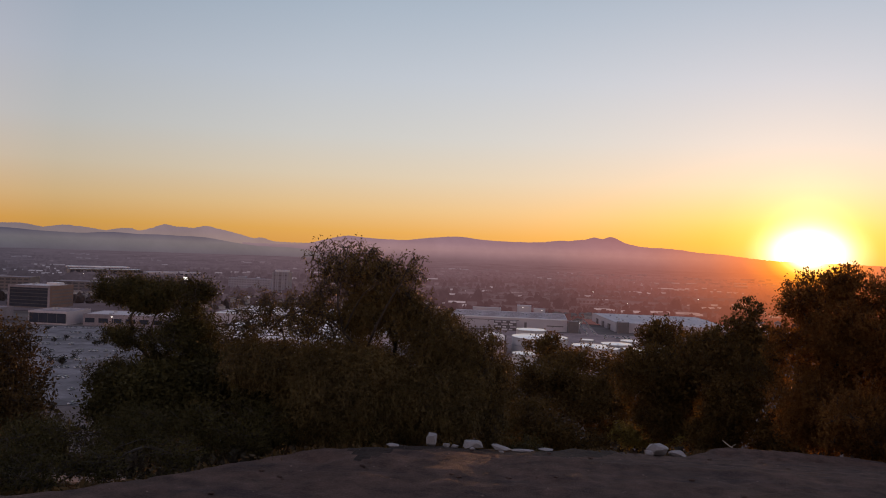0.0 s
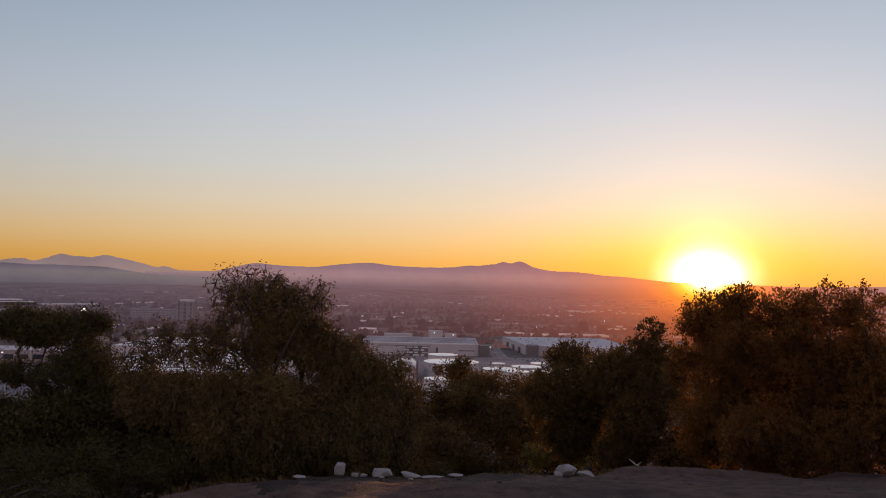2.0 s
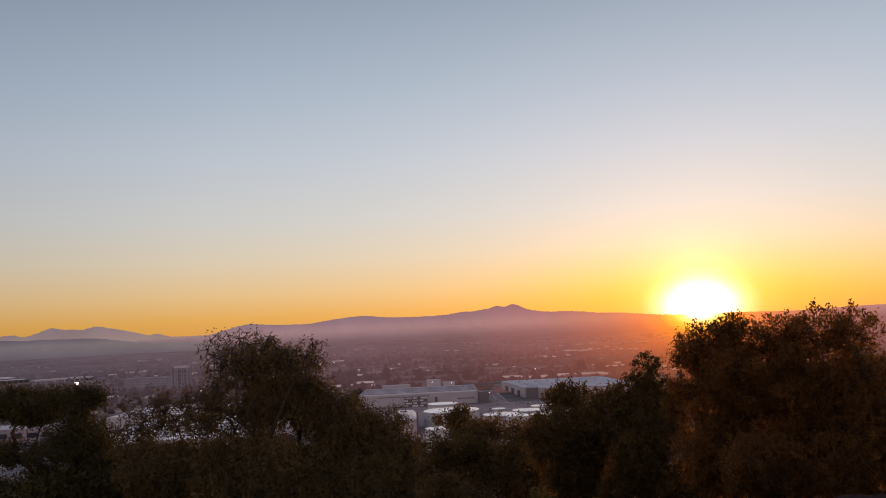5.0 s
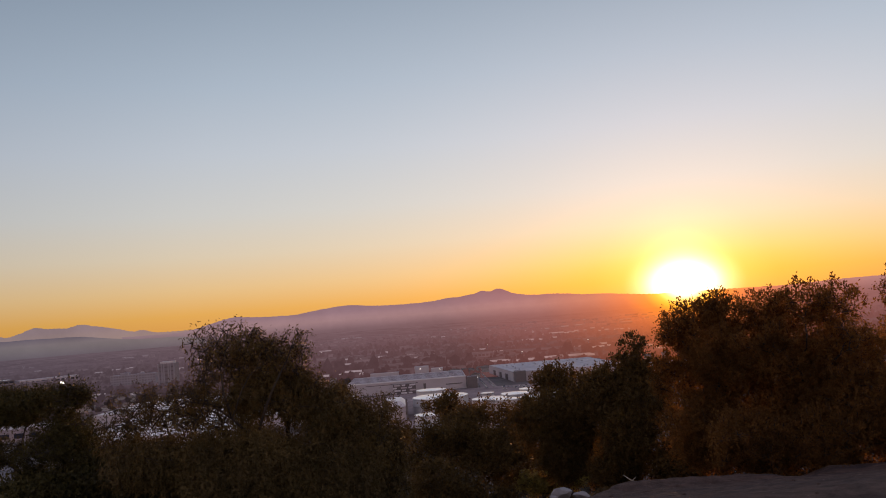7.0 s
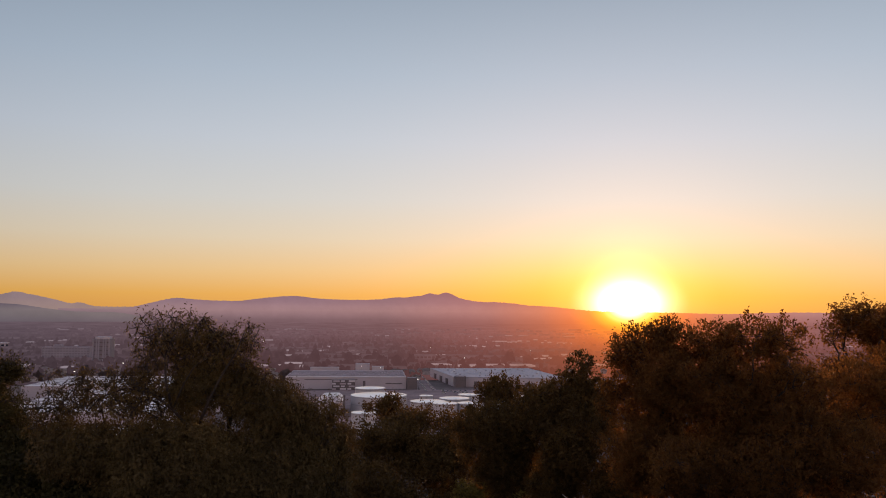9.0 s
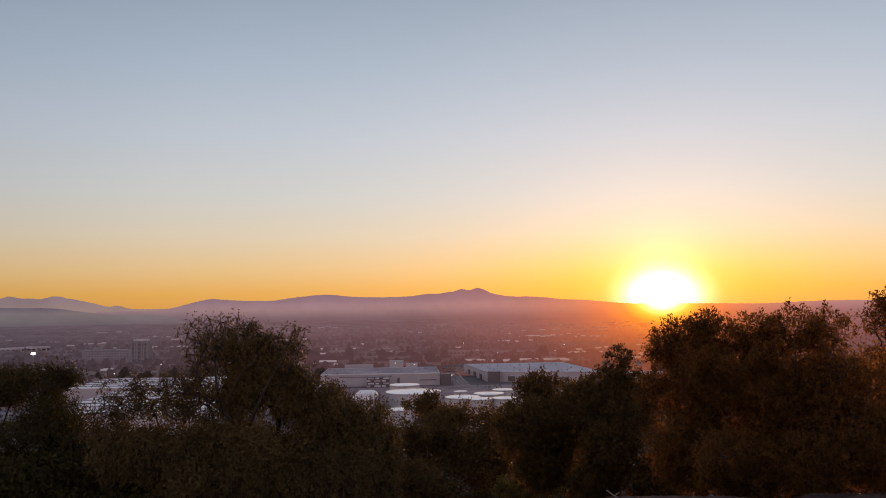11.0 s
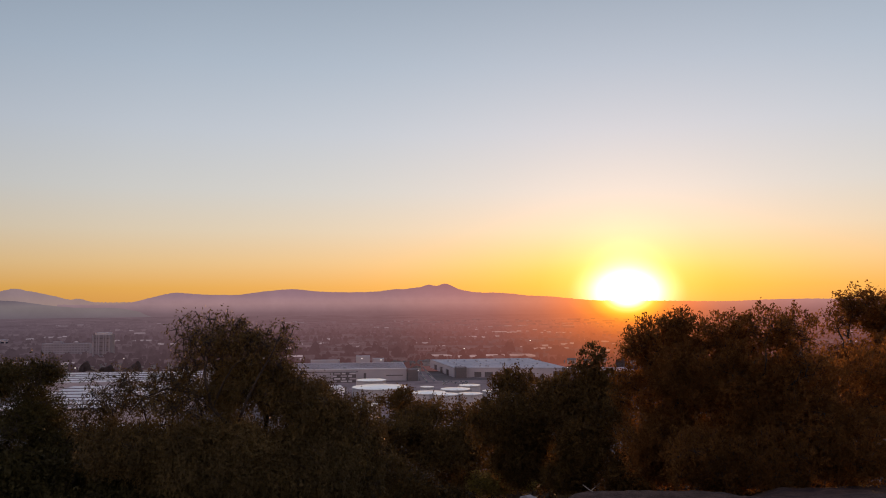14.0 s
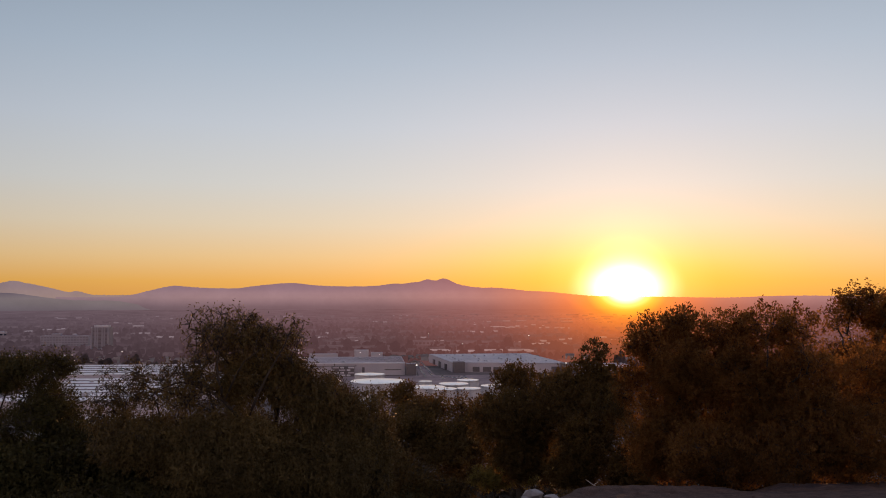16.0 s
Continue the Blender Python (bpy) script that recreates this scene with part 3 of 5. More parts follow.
# ---- trees on the slope ----
CROWNS = {
    'pepper': [
        (-4.86, 19.20, 3.08, 0.68, 0.68, 0.24),
        (-5.02, 19.00, 2.66, 0.46, 0.60, 0.32),
        (-4.38, 19.40, 2.69, 0.71, 0.71, 0.32),
        (-4.19, 19.40, 3.22, 0.60, 0.60, 0.36),
        (-3.52, 19.50, 2.90, 0.74, 0.60, 0.40),
        (-2.92, 19.60, 2.88, 0.36, 0.60, 0.45),
        (-3.18, 19.50, 1.74, 0.65, 0.55, 0.75),
        (-3.27, 19.60, 2.36, 0.69, 0.58, 0.50),
        (-2.81, 19.70, 1.96, 0.58, 0.69, 0.80),
        (-3.94, 19.60, 1.82, 1.24, 0.72, 0.80),
        (-3.83, 19.50, 2.63, 0.58, 0.66, 0.60),
        (-1.94, 20.00, 0.92, 0.76, 0.86, 1.00),
        (-2.47, 19.80, 1.34, 1.10, 0.85, 1.00),
        (-1.26, 20.20, 0.56, 0.81, 1.19, 1.10),
        (-2.56, 19.60, -0.10, 1.77, 1.23, 1.30),
        (-4.34, 19.20, -0.05, 1.90, 1.49, 1.40),
        (-5.01, 19.10, 1.65, 0.75, 0.71, 0.34),
        (-5.25, 19.00, 2.15, 0.55, 0.52, 0.42),
        (-5.70, 19.00, 1.45, 0.85, 0.66, 0.22),
        (-6.01, 19.10, 2.02, 0.83, 0.52, 0.15),
        (-6.73, 19.20, 1.72, 0.84, 0.79, 0.20),
        (-7.13, 19.20, 1.22, 0.62, 0.62, 0.26),
        (-6.20, 18.80, 0.64, 1.37, 0.68, 1.00),
        (-0.97, 20.20, -0.47, 0.49, 0.98, 0.90),
        (-0.82, 20.30, 0.27, 0.48, 0.87, 0.90),
        (-0.90, 20.30, -0.68, 0.48, 0.84, 1.00),
    ],
    'left': [
        (-10.43, 21.50, 2.00, 1.65, 0.56, 1.30),
        (-9.01, 21.20, 2.11, 0.71, 0.48, 1.20),
        (-11.63, 21.60, 2.13, 0.76, 0.44, 1.20),
        (-9.16, 21.30, 1.02, 0.96, 0.96, 1.40),
        (-10.70, 21.00, 0.85, 0.98, 0.42, 1.00),
        (-9.63, 21.00, -0.04, 1.27, 0.72, 1.40),
        (-11.16, 20.60, -0.14, 0.89, 0.48, 1.00),
        (-10.51, 20.60, -0.63, 1.12, 0.35, 0.80),
        (-8.37, 21.00, 0.03, 0.78, 1.25, 1.30),
        (-9.50, 20.80, 0.90, 0.80, 0.55, 1.20),
    ],
    'infill': [
        (-8.28, 20.50, -0.34, 1.83, 1.14, 1.30),
        (-9.84, 20.00, -0.67, 1.84, 1.08, 1.30),
        (-7.35, 20.20, 0.42, 0.89, 0.59, 0.90),
        (-6.00, 19.50, -0.52, 1.55, 0.84, 1.30),
    ],
    'leftbush': [
        (-12.45, 18.50, -0.42, 1.15, 1.00, 1.30),
        (-13.37, 18.50, 0.26, 0.94, 1.42, 1.30),
        (-12.51, 18.50, 0.71, 0.69, 0.69, 1.20),
        (-15.41, 19.00, 0.22, 1.52, 1.86, 1.20),
    ],
    'under': [
        (-8.28, 12.60, -0.48, 0.94, 0.35, 1.40),
        (-7.66, 13.60, -0.51, 0.86, 0.32, 1.40),
        (-6.84, 15.00, -0.60, 0.91, 0.32, 1.40),
        (-9.08, 12.20, -0.47, 0.84, 0.63, 1.40),
        (-8.65, 17.50, -0.75, 1.62, 0.51, 1.40),
        (-9.33, 15.50, -0.60, 1.37, 0.56, 1.40),
        (-9.39, 13.80, -0.52, 0.92, 0.52, 1.40),
        (-6.60, 18.00, -0.73, 1.72, 0.66, 1.40),
        (-4.43, 18.80, -0.64, 1.47, 0.67, 1.40),
        (-8.90, 12.40, -0.95, 0.85, 0.45, 1.40),
        (-8.20, 12.90, -1.00, 0.85, 0.48, 1.40),
        (-7.30, 13.60, -1.05, 0.90, 0.50, 1.40),
        (-6.40, 14.60, -1.10, 0.90, 0.50, 1.40),
        (-3.00, 20.20, -1.45, 1.40, 0.60, 1.20),
        (-1.60, 20.60, -1.55, 1.30, 0.60, 1.20),
        (-0.30, 20.90, -1.70, 1.20, 0.60, 1.20),
    ],
    'mid': [
        (-1.03, 46.00, -5.05, 1.02, 3.01, 1.30),
        (1.77, 48.00, -4.08, 2.48, 1.99, 1.30),
        (3.02, 50.00, -2.85, 1.55, 1.04, 1.20),
        (-0.04, 46.00, -3.63, 1.43, 2.22, 1.20),
        (3.75, 46.00, -4.83, 2.55, 1.91, 1.40),
        (0.57, 42.00, -5.28, 2.61, 1.45, 1.40),
        (4.88, 48.00, -3.23, 1.66, 1.33, 1.20),
        (-1.34, 44.00, -6.85, 2.13, 0.91, 1.30),
        (2.64, 43.00, -6.39, 2.38, 0.77, 1.30),
    ],
    'twiggy': [
        (1.28, 52.00, -2.14, 1.15, 0.79, 0.40),
        (0.46, 52.00, -2.36, 0.86, 0.57, 0.50),
        (1.90, 52.00, -3.12, 1.61, 0.90, 0.60),
    ],
    'treeC': [
        (9.82, 38.50, 0.91, 0.71, 0.93, 1.00),
        (9.40, 38.50, -0.26, 1.37, 1.15, 1.10),
        (10.24, 38.30, -0.49, 1.15, 1.37, 1.10),
        (8.40, 38.50, -1.32, 2.31, 1.63, 1.20),
        (6.56, 42.00, -0.64, 1.47, 0.94, 1.20),
        (5.99, 40.00, -2.36, 2.51, 1.67, 1.30),
        (9.46, 37.50, -2.45, 2.13, 2.40, 1.30),
        (9.73, 46.00, -5.70, 1.95, 1.62, 1.20),
    ],
    'low': [
        (6.33, 39.50, -4.10, 1.66, 1.10, 1.30),
        (10.56, 36.00, -4.15, 1.55, 1.03, 1.20),
        (10.59, 35.50, -3.77, 1.02, 1.15, 1.20),
        (8.44, 37.50, -4.37, 1.59, 0.93, 1.20),
    ],
    'rightA': [
        (10.73, 33.00, 1.89, 1.29, 1.24, 0.75),
        (11.77, 32.50, 2.53, 1.14, 1.00, 1.10),
        (10.36, 33.00, 0.08, 1.31, 1.43, 0.52),
        (11.81, 32.00, 0.64, 1.76, 1.88, 1.10),
        (10.70, 32.00, -1.98, 2.09, 1.86, 1.20),
    ],
    'rightB': [
        (13.04, 31.00, 2.45, 1.39, 0.97, 1.10),
        (14.17, 30.00, 2.63, 1.14, 0.96, 1.00),
        (15.51, 30.00, 2.44, 1.05, 1.05, 0.90),
        (13.55, 30.50, 0.81, 2.53, 1.84, 1.30),
        (13.12, 31.00, -1.78, 2.79, 1.86, 1.20),
        (15.38, 30.00, 0.06, 2.09, 2.09, 1.20),
        (15.04, 29.00, 1.59, 0.79, 1.01, 0.50),
        (15.18, 29.00, -0.78, 1.92, 1.69, 1.10),
    ],
    'rightD': [
        (18.29, 30.00, 0.11, 1.82, 1.94, 1.10),
        (16.52, 28.00, -1.66, 2.47, 1.57, 1.30),
        (13.75, 28.00, -1.82, 1.94, 1.08, 1.20),
        (11.24, 29.00, -1.97, 1.93, 1.07, 1.20),
        (11.91, 28.60, -2.61, 1.50, 0.64, 1.20),
        (20.62, 30.00, 0.09, 2.26, 3.01, 1.20),
        (14.50, 29.50, -2.40, 2.04, 1.02, 1.30),
        (12.10, 29.50, -3.10, 1.32, 0.77, 1.30),
    ],
    'rightC': [
        (36.99, 60.00, 3.32, 2.33, 1.75, 1.20),
        (35.15, 60.00, 2.21, 1.68, 1.25, 1.00),
        (39.49, 60.00, 2.50, 2.97, 1.98, 1.20),
        (37.23, 58.00, 0.03, 2.85, 1.62, 1.00),
        (35.78, 60.00, -0.56, 2.41, 1.93, 1.00),
        (37.17, 58.00, -2.87, 4.28, 2.38, 1.20),
        (41.28, 60.00, 0.37, 3.52, 4.52, 1.10),
    ],
    'bush': [
        (6.22, 44.50, -5.89, 1.05, 0.81, 1.20),
        (4.95, 44.00, -5.94, 0.92, 0.61, 0.90),
        (7.50, 44.00, -5.76, 0.86, 0.62, 0.90),
    ],
}


def leaf_cloud(name, centres, dirs, length, width, mat, parent, rng):
    """Many small folded leaves as one mesh."""
    n = len(centres)
    d = dirs / np.linalg.norm(dirs, axis=1, keepdims=True)
    s = np.cross(d, rng.normal(size=(n, 3)))
    s /= np.linalg.norm(s, axis=1, keepdims=True)
    up = np.cross(s, d)
    size = rng.uniform(0.6, 1.3, (n, 1))
    l, w = length * size, width * size
    v = np.stack([centres - d * l / 2, centres + s * w / 2 + up * w * 0.18, centres + d * l / 2, centres - s * w / 2 + up * w * 0.18], 1).reshape(-1, 3)
    me = bpy.data.meshes.new(name)
    me.vertices.add(4 * n)
    me.vertices.foreach_set("co", v.ravel())
    me.loops.add(4 * n)
    me.loops.foreach_set("vertex_index", np.arange(4 * n, dtype=np.int32))
    me.polygons.add(n)
    me.polygons.foreach_set("loop_start", np.arange(0, 4 * n, 4, dtype=np.int32))
    me.update(calc_edges=True)
    me.materials.append(mat)
    ob = new(name, me)
    ob.parent = parent
    return ob


def twig_mesh(name, starts, ends, radius, mat, parent, sag, rng):
    v, f = [], []
    for a, b in zip(starts, ends):
        a, b = Vector(a), Vector(b)
        m = a.lerp(b, 0.55) + Vector((0, 0, sag * (b - a).length)) + Vector(rng.normal(size=3)) * 0.08 * (b - a).length
        p, q = tube([a, m, b], [radius, radius * 0.7, radius * 0.3], 3)
        n = len(v)
        v += p
        f += [tuple(i + n for i in k) for k in q]
    return mesh(name, v, f, mat, parent)


def skeleton(split, hubs, girth, rng, arch=0.1):
    """Branches that fork off one another on their way from the trunk's fork to every clump of leaves."""
    order = np.argsort(np.linalg.norm(hubs - split, axis=1))
    place, before, path = [np.array(split)], [-1], [0.0]
    load, chains = [0], []
    for h in order:
        nodes = np.array(place)
        gap = np.linalg.norm(nodes - hubs[h], axis=1)
        start = int(np.argmin(gap + 0.45 * np.array(path)))
        n = max(2, int(gap[start] / 0.3))
        side = rng.normal(size=3) * 0.09 * gap[start] + np.array([0, 0, arch * gap[start]])
        chain, last = [start], start
        for k in range(1, n + 1):
            u = k / n
            p = nodes[start] + (hubs[h] - nodes[start]) * u + side * 4 * u * (1 - u) * 0.8
            if k < n:
                p = p + rng.normal(size=3) * 0.018 * gap[start]
            place.append(p)
            before.append(last)
            path.append(path[last] + gap[start] / n)
            load.append(0)
            last = len(place) - 1
            chain.append(last)
        chains.append((int(h), chain))
        while last >= 0:
            load[last] += 1
            last = before[last]
    thick = [girth * max(0.035, (c / max(1, load[0])) ** 0.5) for c in load]
    limbs, owner = [], {}
    for h, chain in chains:
        radii = [min(thick[chain[0]], thick[chain[1]] * 1.1)] + [thick[k] for k in chain[1:]]
        radii[-1] *= 0.6
        mine = owner.get(chain[0])
        if mine is None or radii[0] > 0.34 * girth:
            mine = len(limbs)
            limbs.append([])
        for k in chain[1:]:
            owner[k] = mine
        limbs[mine].append(tube([Vector(place[k]) for k in chain], radii, 6 if radii[0] > 0.2 * girth else 4))
    return limbs


def tree(name, label, category, foot, crown, leaves, size, mat, seed, droop=0.0, spread=0.17, trunk_r=0.16, per=12, fork=0.45, group="", clump=0.42, fill=0.2, tufts=0, twigs=170, finer=1.0, arch=0.1):
    """A tree: tapered trunk, limbs that fork towards each clump of the crown, twigs and many leaves."""
    rng = np.random.default_rng(seed)
    fx, fy = foot
    base = Vector((fx, fy, land(fx, fy) - 0.15))
    root = empty(name, base, label, category, group)
    blobs = [(Vector(b[:3]) - base, b[3], b[4], b[5]) for b in crown]
    heart = sum((b[0] for b in blobs), Vector()) / len(blobs)
    split = Vector((heart.x * 0.35, heart.y * 0.35, max(0.5, heart.z * fork)))
    bend = split * 0.5 + Vector((rng.normal() * 0.12, rng.normal() * 0.12, 0))
    v, f = tube([Vector((0, 0, 0)), Vector((0, 0, 0.25)), bend, split], [trunk_r * 1.5, trunk_r * 1.1, trunk_r * 0.9, trunk_r * 0.75], 9)
    mesh("trunk", v, f, BARK, root, smooth=True)
    centres, ways, starts, ends = [], [], [], []
    volume = sum(b[1] * b[1] * b[2] * b[3] for b in blobs)
    clumps = []
    for c, rx, rz, dens in blobs:
        extent = np.array([rx, (rx + rz) * 0.5, rz])
        subs = int((9 + 7 * min(1.0, dens) + 5 * (rx > 1.6)) * finer)
        d = rng.normal(size=(subs, 3))
        d /= np.linalg.norm(d, axis=1, keepdims=True)
        hubs = np.array(c) + d * rng.uniform(0.35, 0.82, (subs, 1)) * extent
        clumps.append((hubs, clump * min(rx, rz) * rng.uniform(0.7, 1.25, subs)))
    for pieces in skeleton(split, np.concatenate([h for h, r in clumps]), trunk_r * 0.72, rng, arch):
        mesh("limb", *join(*pieces), BARK, root, smooth=True)
    for (c, rx, rz, dens), (hubs, radius) in zip(blobs, clumps):
        ry = (rx + rz) * 0.5
        extent = np.array([rx, ry, rz])
        subs = len(hubs)
        share = int(leaves * (rx * rx * rz * dens) / volume)
        # sprays of leaves in the clumps, and some through the heart of the mass
        count = max(8, share // per)
        which = rng.choice(subs, count, p=radius ** 2.4 / (radius ** 2.4).sum())
        g = rng.normal(size=(count, 3))
        g /= np.linalg.norm(g, axis=1, keepdims=True)
        p = hubs[which] + g * (rng.uniform(0, 1, count) ** 0.45 * rng.uniform(0.85, 1.15, count) * radius[which])[:, None] * np.array([1.15, 1.15, 0.9 + 0.4 * droop])
        inner = rng.uniform(size=count) < fill * min(1.0, dens + 0.35)
        p[inner] = np.array(c) + g[inner] * (rng.uniform(0, 0.8, inner.sum()) ** 0.5)[:, None] * extent
        off = (p - np.array(c)) / extent
        far = np.linalg.norm(off, axis=1, keepdims=True)
        p = np.array(c) + off * np.minimum(1.0, 0.95 / np.maximum(far, 1e-6)) * extent
        sprig = g * 0.6 + rng.normal(size=(count, 3)) * 0.45 + np.array([0, 0, 0.55 - 1.7 * droop])
        sprig /= np.linalg.norm(sprig, axis=1, keepdims=True)
        along = rng.uniform(-1, 1, (count, per, 1))
        q = p[:, None] + sprig[:, None] * along * spread * 1.5 + rng.normal(size=(count, per, 3)) * spread * 0.33
        centres.append(q.reshape(-1, 3))
        way = sprig[:, None] * 0.7 + rng.normal(size=(count, per, 3)) * 0.6 + np.array([0, 0, -0.55 * droop])
        ways.append(way.reshape(-1, 3))
        if tufts and dens > 0.5:
            k = int(tufts * rx * ry)
            u = rng.normal(size=(k, 3))
            u[:, 2] = np.abs(u[:, 2]) + 0.25
            u /= np.linalg.norm(u, axis=1, keepdims=True)
            foot_p = np.array(c) + u * extent * rng.uniform(0.72, 0.9, (k, 1))
            lean = u * 0.5 + rng.normal(size=(k, 3)) * 0.18 + np.array([0, 0, 0.8])
            rise = rng.uniform(0, 1, (k, 22, 1))
            h = rng.uniform(0.15, 1.0, (k, 1, 1)) ** 1.3 * rise * spread * 1.8
            fuzz = rng.normal(size=(k, 22, 3)) * spread * (0.42 - 0.22 * rise)
            centres.append((foot_p[:, None] + lean[:, None] * h + fuzz).reshape(-1, 3))
            starts += list(foot_p)
            ends += list(foot_p + lean * spread * 0.9)
            ways.append((lean[:, None] * 0.8 + rng.normal(size=(k, 22, 3)) * 0.55).reshape(-1, 3))
        some = rng.permutation(count)[:twigs]
        starts += list(hubs[which[some]])
        ends += list(p[some])
    twig_mesh("twig", starts, ends, 0.008 + trunk_r * 0.03, BARK, root, 0.06, rng)
    leaf_cloud("crown", np.concatenate(centres), np.concatenate(ways), size[0], size[1], mat, root, rng)
    return root


pepper = tree("pepper_tree", "broad drooping pepper tree with airy feathery foliage", "tree", (-3.9, 19.8), CROWNS["pepper"], 370000, (0.076, 0.025), PEPPER_LEAF, 3, droop=0.7, trunk_r=0.13, spread=0.12, fork=0.3, clump=0.36, fill=0.42, twigs=150, finer=1.7, arch=0.2)
# the pepper tree's open arching boughs
for bough, thick in (([(-4.0, 19.3, 0.9), (-4.44, 19.0, 1.48), (-4.9, 18.9, 1.86), (-5.42, 18.8, 1.96), (-5.93, 18.8, 1.76), (-6.25, 18.8, 1.39)], 0.06),
                     ([(-4.44, 19.0, 1.48), (-4.58, 18.9, 2.06), (-4.62, 18.9, 2.64), (-4.47, 18.9, 3.1), (-4.36, 18.8, 3.55)], 0.05),
                     ([(-4.62, 18.9, 2.6), (-4.86, 18.8, 3.03), (-5.12, 18.8, 3.09), (-5.38, 18.8, 2.86)], 0.03),
                     ([(-4.0, 19.3, 0.9), (-3.66, 19.0, 1.68), (-3.41, 19.0, 2.2), (-3.1, 19.0, 2.73), (-2.9, 18.9, 3.2)], 0.055),
                     ([(-4.44, 19.0, 1.48), (-4.19, 18.9, 2.06), (-3.98, 18.9, 2.42), (-3.6, 18.8, 2.7)], 0.035)):
    line = [Vector(p) - pepper.location for p in bough]
    mesh("bough", *tube(line, [0.7 * thick * (1 - 0.8 * k / (len(line) - 1)) for k in range(len(line))], 7), BARK, pepper, smooth=True)
tree("cypress_tree", "dark spreading evergreen tree with layered flat boughs", "tree", (-9.4, 21.6), CROWNS["left"], 112000, (0.07, 0.028), PINE_LEAF, 5, spread=0.13, trunk_r=0.15, finer=1.5, clump=0.36)
tree("shrub", "dense tall shrub with reddish brown leaves", "shrub", (-12.6, 18.6), CROWNS["leftbush"], 42000, (0.09, 0.045), DRY_LEAF, 8, trunk_r=0.1)
tree("evergreen_shrub", "dark evergreen scrub between the trees on the slope", "shrub", (-8.3, 20.3), CROWNS["infill"], 60000, (0.10, 0.05), PINE_LEAF, 6, trunk_r=0.08, fork=0.25)
tree("hedge_shrub", "dark dense scrub along the edge of the slope", "shrub", (-8.0, 17.2), CROWNS["under"], 84000, (0.06, 0.028), PINE_LEAF, 9, trunk_r=0.06, fork=0.2)
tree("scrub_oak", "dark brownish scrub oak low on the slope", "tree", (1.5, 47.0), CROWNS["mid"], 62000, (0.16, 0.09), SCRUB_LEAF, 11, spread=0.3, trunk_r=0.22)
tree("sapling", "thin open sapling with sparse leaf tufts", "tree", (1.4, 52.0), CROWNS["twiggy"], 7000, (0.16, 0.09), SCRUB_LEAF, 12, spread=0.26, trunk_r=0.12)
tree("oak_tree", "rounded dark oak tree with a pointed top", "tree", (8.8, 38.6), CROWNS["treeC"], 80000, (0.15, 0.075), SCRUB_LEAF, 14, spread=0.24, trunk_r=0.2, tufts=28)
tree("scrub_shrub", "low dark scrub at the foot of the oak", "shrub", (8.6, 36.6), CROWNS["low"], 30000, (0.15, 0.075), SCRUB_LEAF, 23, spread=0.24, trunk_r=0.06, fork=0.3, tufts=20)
tree("toyon_tree", "leafy backlit tree with clustered upright sprigs", "tree", (11.6, 32.4), CROWNS["rightA"], 68000, (0.12, 0.062), OAK_LEAF, 16, spread=0.22, trunk_r=0.16, tufts=24, finer=1.5, clump=0.36)
tree("toyon_tree", "wide leafy backlit tree with clustered upright sprigs", "tree", (14.4, 30.6), CROWNS["rightB"], 96000, (0.12, 0.062), OAK_LEAF, 17, spread=0.22, trunk_r=0.17, tufts=24, finer=1.5, clump=0.36)
tree("toyon_shrub", "dense dark leafy shrub behind the berm", "shrub", (16.5, 28.6), CROWNS["rightD"], 66000, (0.12, 0.06), OAK_LEAF, 18, spread=0.22, trunk_r=0.1, fork=0.3, tufts=28)
tree("eucalyptus_tree", "tall dark tree with dense rounded leaf clumps", "tree", (34.0, 60.5), CROWNS["rightC"], 46000, (0.24, 0.12), OAK_LEAF, 19, spread=0.34, trunk_r=0.3, finer=1.6, clump=0.36)
tree("olive_bush", "small pale olive green bush behind the berm", "bush", (5.2, 44.5), CROWNS["bush"], 9000, (0.14, 0.07), BUSH_LEAF, 21, spread=0.2, trunk_r=0.06)

# ---- the valley's buildings ----
Z = VALLEY_Z


def block(name, label, category, at, size, turn=0.0, wall=PALE_WALL, roof=GREY_ROOF, group="", parapet=0.6, rows=0, cols=0, win=GLASS, seams=0, vents=0, seed=1):
    """A flat-roofed building, standing on its front left corner: walls, sunk roof with seams and vents, rows of windows."""
    w, d, h = size
    root = empty(name, at, label, category, group, turn)
    t = 0.5
    mesh("wall", *boxes([(0, w, 0, t, 0, h), (0, w, d - t, d, 0, h), (0, t, t, d - t, 0, h), (w - t, w, t, d - t, 0, h)]), wall, root)
    top = mesh("roof", *boxes([(t, w - t, t, d - t, h - parapet - 0.5, h - parapet + 0.15)]), roof, root)
    for k in range(seams):
        y = d * (k + 1) / (seams + 1)
        mesh("roof_seam", *box(t + 0.5, w - t - 0.5, y - 0.35, y + 0.35, h - parapet + 0.15, h - parapet + 0.75), DUSK_ROOF, top)
    rng = random.Random(seed)
    for k in range(vents):
        x, y, s = rng.uniform(4, w - 6), rng.uniform(4, d - 6), rng.uniform(1.0, 2.4)
        mesh("roof_vent", *box(x, x + s * 1.4, y, y + s, h - parapet + 0.15, h + s * 0.5), STEEL, root)
    for r in range(rows):
        for c in range(cols):
            cw, ch = w / cols, h / (rows + 0.3)
            mesh("window", *box(c * cw + cw * 0.15, c * cw + cw * 0.85, -0.12, 0.2, r * ch + ch * 0.35, r * ch + ch * 0.85), win, root)
    return root


